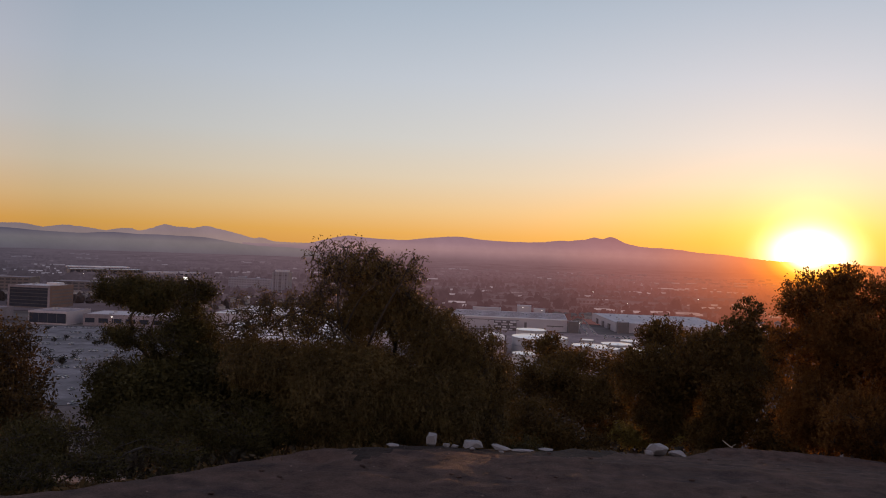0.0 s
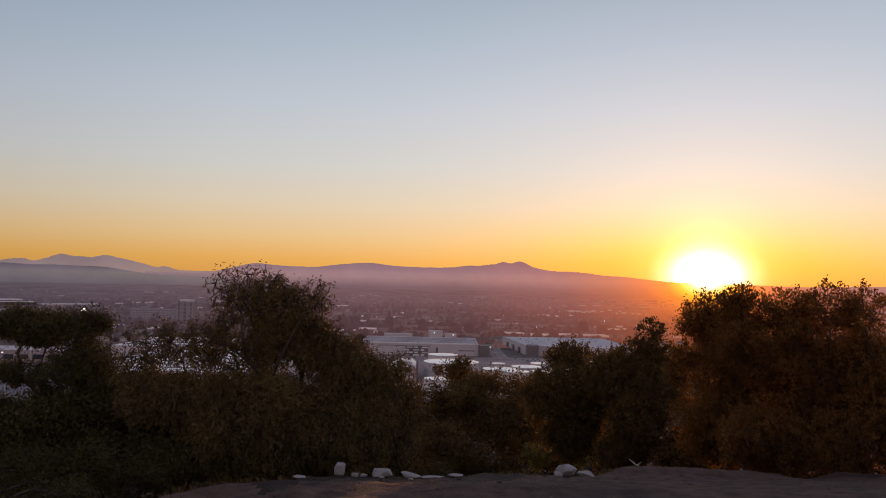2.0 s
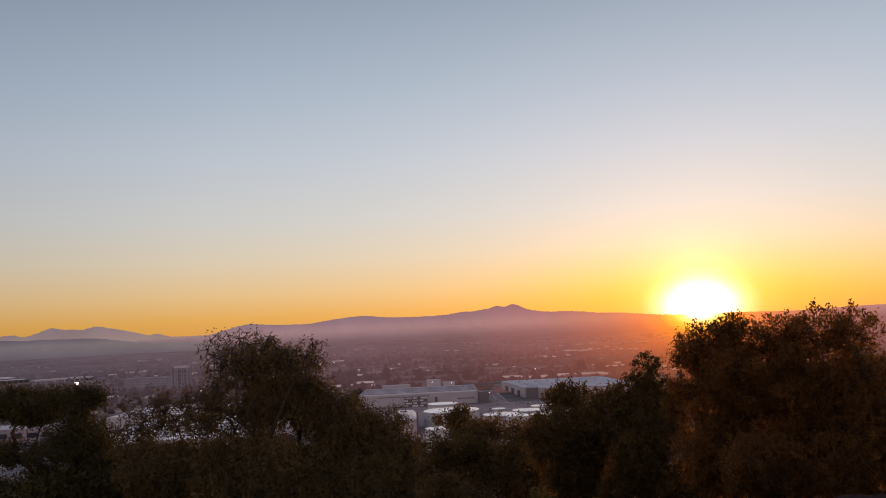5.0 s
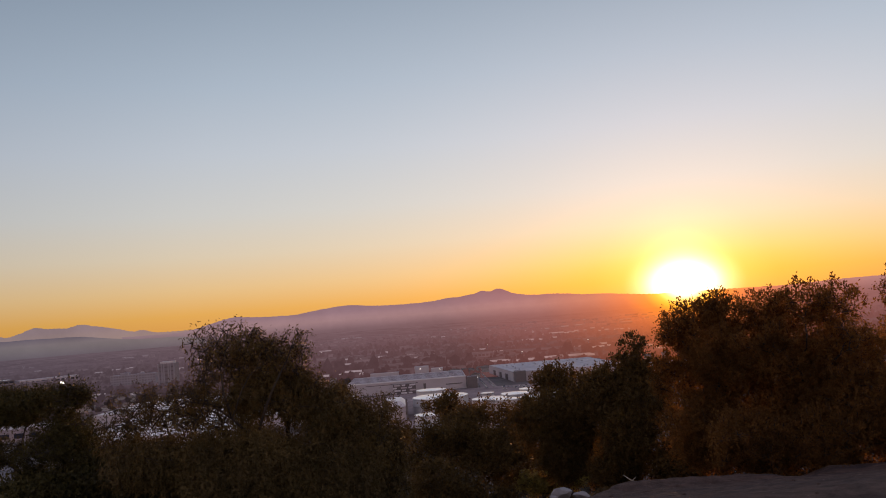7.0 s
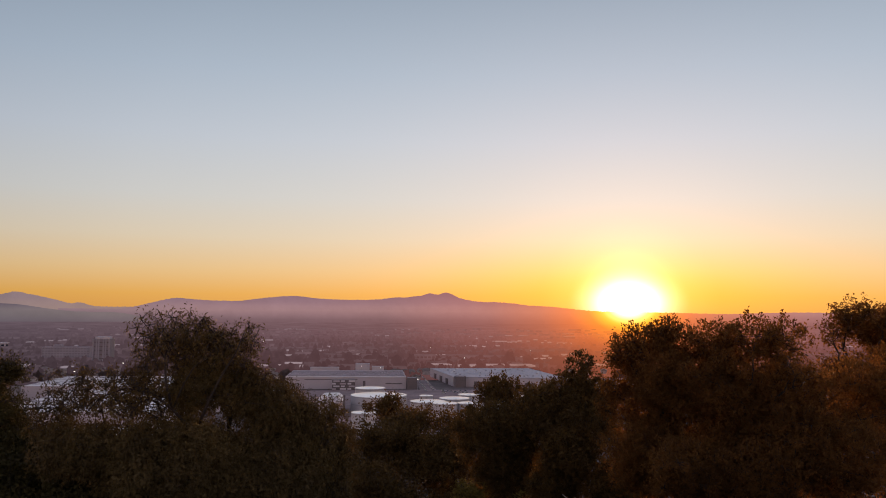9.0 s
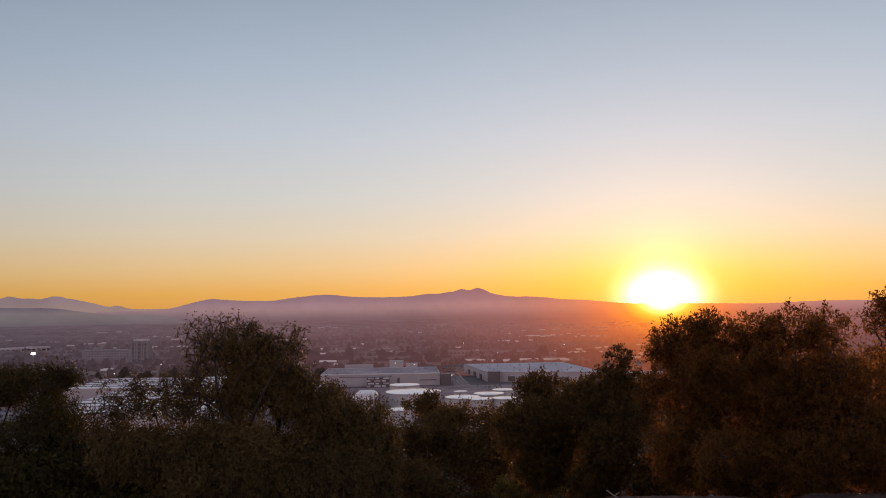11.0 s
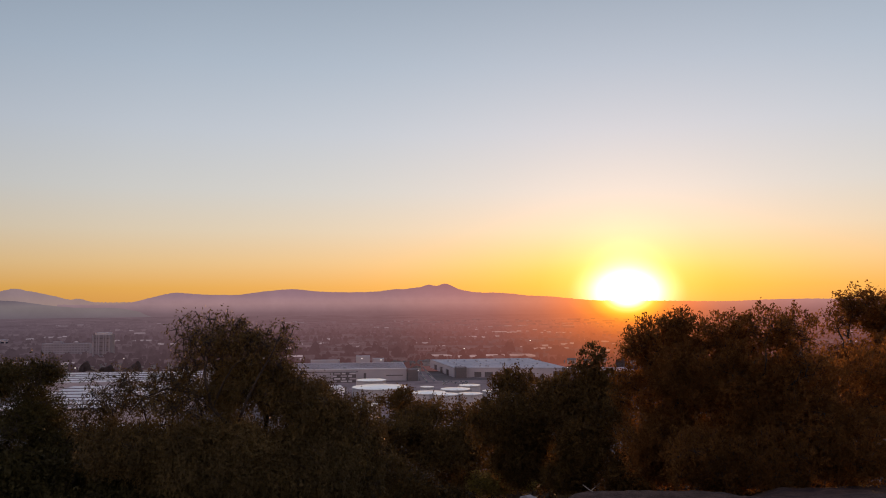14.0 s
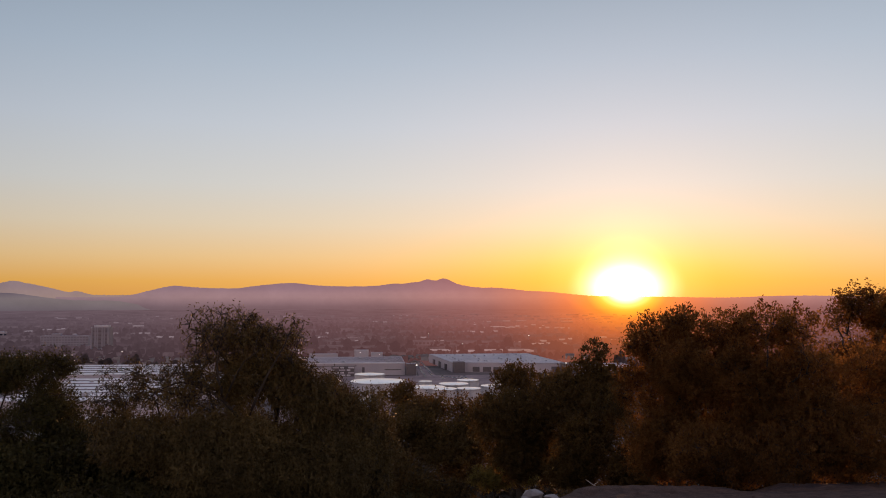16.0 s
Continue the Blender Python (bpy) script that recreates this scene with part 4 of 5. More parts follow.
wh = block("warehouse", "long pale grey warehouse with a flat metal roof", "warehouse", (-88, 890, Z), (128, 92, 13.2), roof=GREY_ROOF, seams=5, vents=12, seed=4)
for x, w, z0, z1 in ((82, 2.6, 0.0, 8.5), (106, 18, 5.2, 6.2), (60, 16, 9.6, 10.4), (20, 40, 9.6, 10.3)):
    mesh("loading_door", *box(x, x + w, -0.15, 0.25, z0, z1), DARK_WALL, wh)
mesh("cornice", *box(0, 128, -0.6, -0.02, 12.2, 13.2), WHITE_ROOF, wh)
block("stair_block", "dark brown stair tower beside the pale warehouse", "building", (41, 884, Z), (11, 12, 12.4), wall=DARK_WALL, roof=GREY_ROOF)
plant = block("plant_room", "pale boxy plant building behind the warehouse roof", "building", (-16, 1000, Z), (17, 14, 19.5), roof=GREY_ROOF)
block("plant_room", "low pale annex behind the warehouse roof", "building", (4, 1000, Z), (14, 12, 16.2), roof=GREY_ROOF)
block("annex", "flat white rooftop annex behind the warehouse", "building", (-70, 1000, Z), (34, 12, 15.2), roof=GREY_ROOF)
rack = empty("parking_deck", (-38, 872, Z), "open parking deck of staggered white and dark bays", "parking deck")
mesh("frame", *boxes([(0, 24, 2, 10, 0, 11)]), DARK_WALL, rack)
for r in range(4):
    for c in range(3):
        x = c * 8 + (1.2 if r % 2 else 0)
        mesh("panel", *box(x, x + (6.4 if (r + c) % 2 else 3.8), 0.9, 2, 0.8 + r * 2.7, 2.3 + r * 2.7), WHITE_ROOF if (r + c) % 3 else PALE_WALL, rack)

# the second warehouse stands askew
hall = empty("warehouse", (78, 1054, Z), "wide pale warehouse with a white ribbed roof", "warehouse")
quad = [Vector((0, 0, 0)), Vector((16, -136, 0)), Vector((142, -160, 0)), Vector((128, 4, 0))]
H = 10.8
for i in range(4):
    a, b = quad[i], quad[(i + 1) % 4]
    inward = (b - a).cross(Vector((0, 0, 1))).normalized() * -0.5
    v = [a, b, b + inward, a + inward]
    v = v + [p + Vector((0, 0, H)) for p in v]
    mesh("wall", v, box(0, 1, 0, 1, 0, 1)[1], PALE_WALL, hall)
v = [p + Vector((0, 0, H - 0.9)) for p in quad] + [p + Vector((0, 0, H - 0.3)) for p in quad]
hall_roof = mesh("roof", v, box(0, 1, 0, 1, 0, 1)[1], GREY_ROOF, hall)
for k in range(1, 12):
    a, b = quad[0].lerp(quad[3], k / 12), quad[1].lerp(quad[2], k / 12)
    v = [a + Vector((-0.4, 0, H - 0.3)), a + Vector((0.4, 0, H - 0.3)), b + Vector((0.4, 0, H - 0.3)), b + Vector((-0.4, 0, H - 0.3))]
    v += [p + Vector((0, 0, 0.3)) for p in v]
    mesh("roof_seam", v, box(0, 1, 0, 1, 0, 1)[1], GREY_ROOF, hall_roof)
rng = random.Random(5)
for k in range(26):
    u, w = rng.uniform(0.1, 0.9), rng.uniform(0.1, 0.9)
    p = quad[0].lerp(quad[3], u).lerp(quad[1].lerp(quad[2], u), w)
    mesh("roof_vent", *box(p.x, p.x + 1.8, p.y, p.y + 1.8, H - 0.3, H + 1.1), STEEL, hall)
for u, wide, z0, z1 in ((0.18, 0.06, 0.5, 6), (0.27, 0.07, 0.5, 6), (0.36, 0.05, 0.5, 6), (0.62, 0.08, 0.5, 5), (0.86, 0.08, 0.5, 7)):
    a, b = quad[1].lerp(quad[2], u), quad[1].lerp(quad[2], u + wide)
    v = [a + Vector((0, -0.3, z0)), b + Vector((0, -0.3, z0)), b + Vector((0, 0.2, z0)), a + Vector((0, 0.2, z0))]
    v += [p + Vector((0, 0, z1 - z0)) for p in v]
    mesh("loading_door", v, box(0, 1, 0, 1, 0, 1)[1], DARK_WALL, hall)
for u in (0.2, 0.45, 0.7):
    a = quad[0].lerp(quad[1], u)
    mesh("side_door", *box(a.x - 0.4, a.x + 3.2, a.y - 14, a.y, 0.4, 6.5), DARK_WALL, hall)
block("stair_block", "round-shouldered dark stair tower at the warehouse corner", "building", (95, 906, Z), (12, 12, 12.0), wall=DARK_WALL, roof=GREY_ROOF)
block("stair_block", "dark brown stair tower at the warehouse end", "building", (212, 884, Z), (12, 12, 11.5), wall=DARK_WALL, roof=GREY_ROOF)
block("depot", "low depot with pale flat roofs", "building", (236, 902, Z), (60, 40, 7), roof=WHITE_ROOF, seams=2)
block("depot", "low depot with pale flat roofs", "building", (225, 850, Z), (34, 18, 6), roof=WHITE_ROOF, seams=1)


def tank(at, r, h, label):
    """A storage tank: wall with hoops, shallow cone roof, rim and ladder."""
    root = empty("storage_tank", (*at, Z), label, "storage tank", "tank farm")
    n = 48
    ring = lambda rad, z: [(rad * math.cos(2 * math.pi * k / n), rad * math.sin(2 * math.pi * k / n), z) for k in range(n)]
    quads = lambda a, b: [(a * n + k, a * n + (k + 1) % n, b * n + (k + 1) % n, b * n + k) for k in range(n)]
    mesh("wall", ring(r, 0) + ring(r, h), quads(0, 1), TANK_WALL, root, smooth=True)
    mesh("roof", ring(r + 0.15, h - 0.1) + ring(r + 0.15, h + 0.12) + ring(r * 0.5, h + r * 0.035) + [(0, 0, h + r * 0.06)],
         quads(0, 1) + quads(1, 2) + [(2 * n + k, 2 * n + (k + 1) % n, 3 * n) for k in range(n)], TANK_ROOF, root)
    for z in (h * 0.5, h - 1.0):
        mesh("hoop", ring(r + 0.02, z) + ring(r + 0.35, z) + ring(r + 0.35, z + 0.35) + ring(r + 0.02, z + 0.35), quads(0, 1) + quads(1, 2) + quads(2, 3), STEEL, root)
    mesh("ladder", *boxes([(-0.4, -0.25, -r - 0.7, -r - 0.5, 0, h + 1), (0.25, 0.4, -r - 0.7, -r - 0.5, 0, h + 1)] + [(-0.25, 0.25, -r - 0.65, -r - 0.55, z, z + 0.12) for z in range(1, int(h))]), STEEL, root)
    return root


for x, y, r, h in ((1.5, 752, 13.5, 14), (8.5, 690, 23.0, 14), (46, 642, 13.5, 14), (58, 628, 9.5, 14), (69, 664, 12, 14), (77, 629, 9, 14), (84, 692, 9, 14), (47.5, 684, 5.5, 14), (100, 655, 10, 13), (118, 690, 12, 13)):
    tank((x, y), r, h, "white cylindrical storage tank with a shallow cone roof")
tank((-3, 572), 8.5, 14, "small pale storage tank below the dark trees")
silo = empty("gabled_shed", (-40, 662, Z), "pale shed with a sloping roof beside the tanks", "shed")
mesh("wall", *boxes([(0, 20, 0, 34, 0, 11)]), PALE_WALL, silo)
mesh("roof", [(-1, -1, 10.9), (21, -1, 10.9), (21, 35, 10.9), (-1, 35, 10.9), (4, 2, 15.5), (16, 2, 15.5), (16, 32, 15.5), (4, 32, 15.5)], box(0, 1, 0, 1, 0, 1)[1], WHITE_ROOF, silo)
pipe = empty("chimney_pipe", (-19, 660, Z), "thin dark steel flue beside the shed", "chimney")
mesh("flue", *tube([Vector((0, 0, 0)), Vector((0, 0, 17))], [0.9, 0.8], 10), DARK_WALL, pipe)

# the white roofs seen through the pepper tree
block("factory", "huge white-roofed factory hall", "factory", (-318, 792, Z), (150, 116, 12), roof=WHITE_ROOF, wall=PALE_WALL, seams=4, vents=24, seed=9)
block("factory", "white-roofed factory hall with roof vents", "factory", (-262, 596, Z), (118, 165, 12), roof=WHITE_ROOF, wall=PALE_WALL, seams=6, vents=26, seed=10)
block("factory", "low white-roofed factory wing", "factory", (-140, 690, Z), (70, 120, 10), roof=WHITE_ROOF, wall=PALE_WALL, seams=4, vents=10, seed=11)
block("factory", "low pale workshop with a white roof", "factory", (-190, 470, Z), (60, 80, 8), roof=WHITE_ROOF, seams=3, vents=8, seed=12)

# far left: office blocks round a car park
office = block("office_block", "dark glass office block with a brown flank and pale edges", "office block", (-590, 872, Z), (50, 47, 26), wall=DARK_WALL, roof=GREY_ROOF, vents=3)
mesh("glass_front", *boxes([(2.0, 48, -0.5, -0.02, 2, 23.5)]), GLASS, office)
for z in (5, 9, 13, 17, 21):
    mesh("spandrel", *box(2.1, 47.9, -0.75, -0.52, z, z + 0.7), CHARCOAL, office)
mesh("parapet", *boxes([(-0.4, 50.4, -0.8, -0.02, 23.6, 26.2)]), DUSK_ROOF, office)
# brown panel over the right-hand wall
mesh("brick_flank", *box(50.02, 50.5, 0.2, 47, 0, 26), BROWN_WALL, office)
for z in (4, 8, 12, 16, 20):
    mesh("side_window", *box(50.52, 50.9, 3, 44, z, z + 1.5), DARK_WALL, office)
for x in (-0.3, 48):
    mesh("corner_pier", *box(x, x + 2.3, -0.9, -0.02, 0, 23.6), DUSK_ROOF, office)
mesh("roof_canopy", *boxes([(40, 54, 10, 22, 27, 29.5)]), WHITE_ROOF, office)
low = block("office_block", "low showroom with a dark glass front and pale flank", "office block", (-468, 723, Z), (38, 42, 12.5), wall=PALE_WALL, roof=DUSK_ROOF, vents=4)
mesh("glass_front", *boxes([(1, 37, -0.5, -0.02, 1.5, 10.6)]), GLASS, low)
mesh("sill_band", *boxes([(0, 38, -0.7, -0.02, 10.6, 12.6)]), PALE_WALL, low)
for k in range(5):
    mesh("mullion", *box(1 + k * 9, 1.5 + k * 9, -0.7, -0.52, 1.5, 10.6), CHARCOAL, low)
block("store", "flat-roofed pale store with square openings", "store", (-418, 730, Z), (90, 46, 11), turn=5, wall=DUSK_ROOF, roof=GREY_ROOF, rows=1, cols=7, vents=6, seed=21)
block("store", "flat-roofed store with a grey roof", "store", (-560, 700, Z), (52, 60, 12), wall=DUSK_ROOF, roof=DUSK_ROOF, seams=2, vents=4, seed=22)
block("office_block", "dark brick office block with a pale parapet", "office block", (-770, 1050, Z), (80, 40, 24), turn=12, wall=DARK_WALL, roof=DUSK_ROOF, rows=5, cols=10, win=CHARCOAL)
block("office_block", "dark brick office block with a pale parapet", "office block", (-690, 1120, Z), (110, 40, 18), turn=12, wall=DARK_WALL, roof=DUSK_ROOF, rows=4, cols=12, win=CHARCOAL)
grand = block("grandstand", "long low grandstand under a bright flat roof", "grandstand", (-972, 1640, Z), (150, 50, 14), turn=40, wall=DARK_WALL, roof=WHITE_ROOF, rows=2, cols=14)
mesh("canopy", *boxes([(-4, 120, -6, 30, 18, 20)]), WHITE_ROOF, grand)
block("grandstand", "long low stand beside the bright roofed one", "grandstand", (-850, 1745, Z), (120, 40, 10), turn=40, wall=PALE_WALL, roof=GREY_ROOF, rows=1, cols=12)

# the tower block and the hotel
tower = block("tower_block", "tall pale tower block with dark window bands between fins", "tower block", (-430, 1330, Z), (27, 22, 36.5), wall=MUTED_GLASS, roof=GREY_ROOF)
for x in (0, 5.0, 8.4, 15.6, 19.0, 24.4):
    mesh("fin", *box(x, x + 2.4, -1.0, -0.02, 0, 36.5), CONCRETE, tower)
for k in range(11):
    mesh("window_band", *box(2.8, 24.2, -0.45, -0.05, 2 + k * 3.1, 3.5 + k * 3.1), DARK_WALL if k % 2 else MUTED_GLASS, tower)
mesh("roof_crown", *boxes([(3, 24, 3, 19, 36, 39.5)]), GREY_ROOF, tower)
hotel = block("hotel", "long white hotel with balconies and a pale parapet", "hotel", (-552, 1452, Z), (78, 18, 18), wall=CONCRETE, roof=GREY_ROOF, rows=4, cols=16, win=MUTED_GLASS)
mesh("roof_house", *box(16, 30, 4, 14, 17.5, 21.5), CONCRETE, hotel)
mesh("lift_house", *box(50, 56, 4, 12, 17.5, 20), CONCRETE, hotel)

# paved yards and roads of the valley
def sheet(name, corners, mat, label, z=0.25):
    top = [(x, y, Z + z) for x, y in corners]
    return tagged(mesh(name, top, [tuple(range(len(top)))], mat), label, name, kind="structure")


sheet("pavement", [(-480, 380), (-160, 380), (-160, 592), (-270, 595), (-320, 780), (-380, 725), (-560, 690)], PAVING, "worn grey asphalt car park")
sheet("pavement", [(-60, 540), (150, 540), (220, 830), (120, 880), (-90, 870)], ASPHALT, "grey gravel yard round the storage tanks")
sheet("road", [(54, 860), (72, 860), (70, 1060), (58, 1060)], ASPHALT, "dark road between the warehouses", 0.4)


def car_body(root):
    v = [(-2.2, -0.85, 0.35), (2.2, -0.85, 0.35), (2.2, 0.85, 0.35), (-2.2, 0.85, 0.35), (-2.15, -0.88, 0.85), (2.1, -0.88, 0.8), (2.1, 0.88, 0.8), (-2.15, 0.88, 0.85)]
    mesh("body", v, box(0, 1, 0, 1, 0, 1)[1], CAR_PAINT, root)
    v = [(-1.7, -0.8, 0.84), (1.1, -0.8, 0.82), (1.1, 0.8, 0.82), (-1.7, 0.8, 0.84), (-1.1, -0.65, 1.42), (0.45, -0.65, 1.42), (0.45, 0.65, 1.42), (-1.1, 0.65, 1.42)]
    mesh("cabin", v, box(0, 1, 0, 1, 0, 1)[1], GLASS, root)
    for x in (-1.35, 1.35):
        for y in (-0.82, 0.82):
            mesh("wheel", *tube([Vector((x, y - 0.1, 0.33)), Vector((x, y + 0.1, 0.33))], [0.33, 0.33], 10), RUBBER, root)


car = empty("car", (-300, 520, Z + 0.25), "small parked car on the grey asphalt", "car", "parked cars")
car_body(car)
rng = random.Random(12)
for row in range(10):
    for k in range(16):
        if rng.random() < 0.42:
            continue
        x, y = -440 + row * 24 + k * 3.1 + rng.uniform(-0.4, 0.4), 690 - row * 34 + k * 1.2
        copy_thing(car, pose(x, y, Z + 0.25, 0, 0, 80 + rng.choice((0, 180)) + rng.uniform(-3, 3)))
for k in range(26):
    copy_thing(car, pose(60 + 4 * (k % 2) * 2 + rng.uniform(-0.5, 0.5), 862 + k * 7.3, Z + 0.4, 0, 0, 92))
for k in range(12):
    copy_thing(car, pose(76 + rng.uniform(-1, 26), 835 + rng.uniform(0, 40), Z + 0.25, 0, 0, rng.choice((0, 90))))


def street_lamp(x, y, h, label):
    root = empty("street_lamp", (x, y, Z), label, "street lamp", "street lamps")
    mesh("pole", *tube([Vector((0, 0, 0)), Vector((0, 0, h))], [0.22, 0.12], 8), STEEL, root)
    mesh("arm", *tube([Vector((0, 0, h)), Vector((0, -1.2, h + 0.5)), Vector((0, -2.4, h + 0.5))], [0.12, 0.1, 0.08], 6), STEEL, root)
    mesh("lamp_head", *box(-0.5, 0.5, -3.4, -2.2, h + 0.2, h + 0.6), LAMP, root)


for x, y, h in ((-9, 996, 17), (14, 996, 15), (52, 880, 11), (214, 880, 12), (150, 1300, 10), (-330, 1150, 10), (-345, 1010, 9), (296, 1500, 12), (120, 1620, 12), (-240, 1900, 12), (-860, 1500, 12), (-372, 700, 12)):
    street_lamp(x, y, h, "street lamp with a lit head on a thin pole")
beacon = empty("floodlight", (-490, 1122, Z), "bright floodlight on a steel mast", "floodlight")
mesh("mast", *tube([Vector((0, 0, 0)), Vector((0, 0, 28))], [0.5, 0.3], 8), STEEL, beacon)
mesh("lamp_head", *box(-2.6, 2.6, -1.2, 0, 28, 31), LAMP, beacon)

# roofs, houses and trees that fill the plain
rng = random.Random(77)
taken = [(-95, 45, 860, 1020), (70, 300, 840, 1070), (-330, -60, 440, 920), (-60, 150, 540, 880), (-610, -320, 380, 960), (-570, -390, 1320, 1480), (40, 96, 850, 975)]


def free(x, y, pad=0):
    return not any(a - pad < x < b + pad and c - pad < y < d + pad for a, b, c, d in taken)


# walls, roofs and windows here are self-lit, with haze painted into their colour
sizes = ((60, 30, 7), (90, 40, 8), (40, 22, 9), (120, 36, 8))
made = []
for w, d, h in sizes:
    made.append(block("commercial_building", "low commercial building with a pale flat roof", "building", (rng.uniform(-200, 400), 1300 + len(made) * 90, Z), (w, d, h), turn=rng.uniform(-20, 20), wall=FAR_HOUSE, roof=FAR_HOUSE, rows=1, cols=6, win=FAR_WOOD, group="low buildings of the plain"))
for k in range(44):
    y = 1080 + 600 * rng.random() ** 0.8
    x = y * math.tan(radians(rng.uniform(-36, 36)))
    if free(x, y, 30):
        copy_thing(rng.choice(made), pose(x, y, Z, 0, 0, rng.choice((-18, 72, 5, 12)) + rng.uniform(-4, 4)))

hv, hf, rv, rf = [], [], [], []
for k in range(420):
    y = 930 + 180 * rng.random() ** 0.85
    x = y * math.tan(radians(rng.uniform(-38, 38)))
    if not free(x, y, 12):
        continue
    a, w, d, h = rng.choice((-0.3, 1.27)) + rng.uniform(-0.1, 0.1), rng.uniform(5, 9), rng.uniform(4, 6), rng.uniform(3, 6)
    c, s = math.cos(a), math.sin(a)
    spin = lambda p: (x + p[0] * c - p[1] * s, y + p[0] * s + p[1] * c, Z + p[2])
    v, f = box(-w, w, -d, d, 0, h, n=len(hv))
    hv += [spin(p) for p in v]
    hf += f
    n = len(rv)
    rv += [spin(p) for p in ((-w - 0.5, -d - 0.5, h), (w + 0.5, -d - 0.5, h), (w + 0.5, d + 0.5, h), (-w - 0.5, d + 0.5, h), (-w, 0, h + 2.4), (w, 0, h + 2.4))]
    rf += [tuple(i + n for i in q) for q in ((0, 1, 5, 4), (2, 3, 4, 5), (1, 2, 5), (3, 0, 4), (3, 2, 1, 0))]
bv, bf = [], []
for k in range(640):
    y = 1090 + 2300 * rng.random() ** 0.9
    x = y * math.tan(radians(rng.uniform(-38, 38)))
    w, d, h = rng.choice((5, 6, 8, 8, 12, 22)) * rng.uniform(0.7, 1.2), rng.uniform(5, 9), rng.uniform(4.5, 8)
    if not free(x, y, 10):
        continue
    v, f = box(x - w, x + w, y - d, y + d, Z, Z + h + max(0, y - 2400) * 0.008, n=len(bv))
    bv += v
    bf += f
# bright flat roofs in rows, thicker in some quarters of the town
wv, wf = [], []
for k in range(125):
    y0 = 1120 + 2100 * rng.random() ** 1.1
    x0 = y0 * math.tan(radians(rng.uniform(-38, 38)))
    for n in range(rng.choice((1, 1, 2, 3, 5))):
        x, y = x0 + n * rng.uniform(14, 34), y0 + rng.uniform(-25, 25)
        if not free(x, y, 12):
            continue
        w, d, h = rng.choice((3, 4, 5, 7, 14)) * rng.uniform(0.7, 1.3), rng.uniform(4, 10), rng.uniform(4.5, 8.5) + max(0, y - 2400) * 0.008
        v, f = box(x - w, x + w, y - d, y + d, Z + h - 1.6, Z + h + 0.6, n=len(wv))
        wv += v
        wf += f
        v, f = box(x - w + 0.2, x + w - 0.2, y - d + 0.2, y + d - 0.2, Z, Z + h - 1.6, n=len(bv))
        bv += v
        bf += f
# FAR_ROOF and FAR_HOUSE glow by themselves, brightness and haze painted in
tagged(mesh("backdrop_roofs", wv, wf, FAR_ROOF), "flat roofs across the plain with painted brightness and haze", "roofs", kind="stuff")
tagged(mesh("backdrop_houses", bv, bf, FAR_HOUSE), "pale specks of distant houses with painted haze", "houses", kind="stuff")
tagged(mesh("house_walls", hv, hf, HOUSE_WALL), "many small pale house walls across the plain", "houses", kind="stuff")
tagged(mesh("house_roofs", rv, rf, TILE_ROOF), "many small brown gabled roofs across the plain", "house roofs", kind="stuff")

balls = {}
for detail in (1, 2):
    ico = bmesh.new()
    bmesh.ops.create_icosphere(ico, subdivisions=detail, radius=1.0)
    balls[detail] = [v.co.copy() for v in ico.verts], [tuple(v.index for v in f.verts) for f in ico.faces]
    ico.free()


def far_trees(name, count, y0, y1, size, label, spread=38, power=0.8, test=True, mat=FAR_LEAF, detail=2):
    ico_v, ico_f = balls[detail]
    v, f = [], []
    for k in range(count):
        y = y0 + (y1 - y0) * rng.random() ** power
        x = y * math.tan(radians(rng.uniform(-spread, spread)))
        if test and not free(x, y):
            continue
        r, tall = size * rng.uniform(0.5, 1.2), rng.uniform(0.8, 1.7)
        seed = Vector((x, y, k))
        z = hill(x, y) if y < 400 else Z
        n = len(v)
        for p in ico_v:
            q = p * (1 + 0.75 * noise.noise(p * 1.9 + seed) + 0.3 * noise.noise(p * 5 + seed))
            v.append((x + q.x * r, y + q.y * r, z + r * tall * (0.75 + q.z)))
        f += [tuple(i + n for i in t) for t in ico_f]
    ob = mesh(name, v, f, mat)
    return tagged(ob, label, "trees", kind="stuff")


far_trees("plain_trees", 260, 880, 1000, 6.0, "dense dark tree canopy across the plain")
# FAR_WOOD crowns are self-lit, the haze on them is painted
far_trees("town_trees", 3000, 985, 1650, 3.9, "dark tree canopy between the houses of the plain with painted haze", mat=FAR_WOOD, power=1.0)
far_trees("backdrop_trees", 7000, 1500, 3500, 4.6, "tree canopy of the distant plain with painted haze", mat=FAR_WOOD, detail=1, power=0.9)
far_trees("hotel_trees", 60, 1270, 1320, 7.5, "trees in front of the hotel and the tower with painted haze", spread=27, test=False, mat=FAR_WOOD)


def crown_points(n, radius, tall, rg):
    """Leaf places in the clumps of a small crown, its foot at the origin."""
    hubs = rg.normal(size=(9, 3))
    hubs /= np.linalg.norm(hubs, axis=1, keepdims=True)
    hubs = hubs * radius * rg.uniform(0.3, 0.75, (9, 1)) * np.array([1, 1, tall]) + np.array([0, 0, radius * tall * 1.05])
    g = rg.normal(size=(n, 3))
    g /= np.linalg.norm(g, axis=1, keepdims=True)
    return hubs[rg.integers(0, 9, n)] + g * radius * 0.45 * rg.uniform(0.2, 1, (n, 1)) ** 0.5


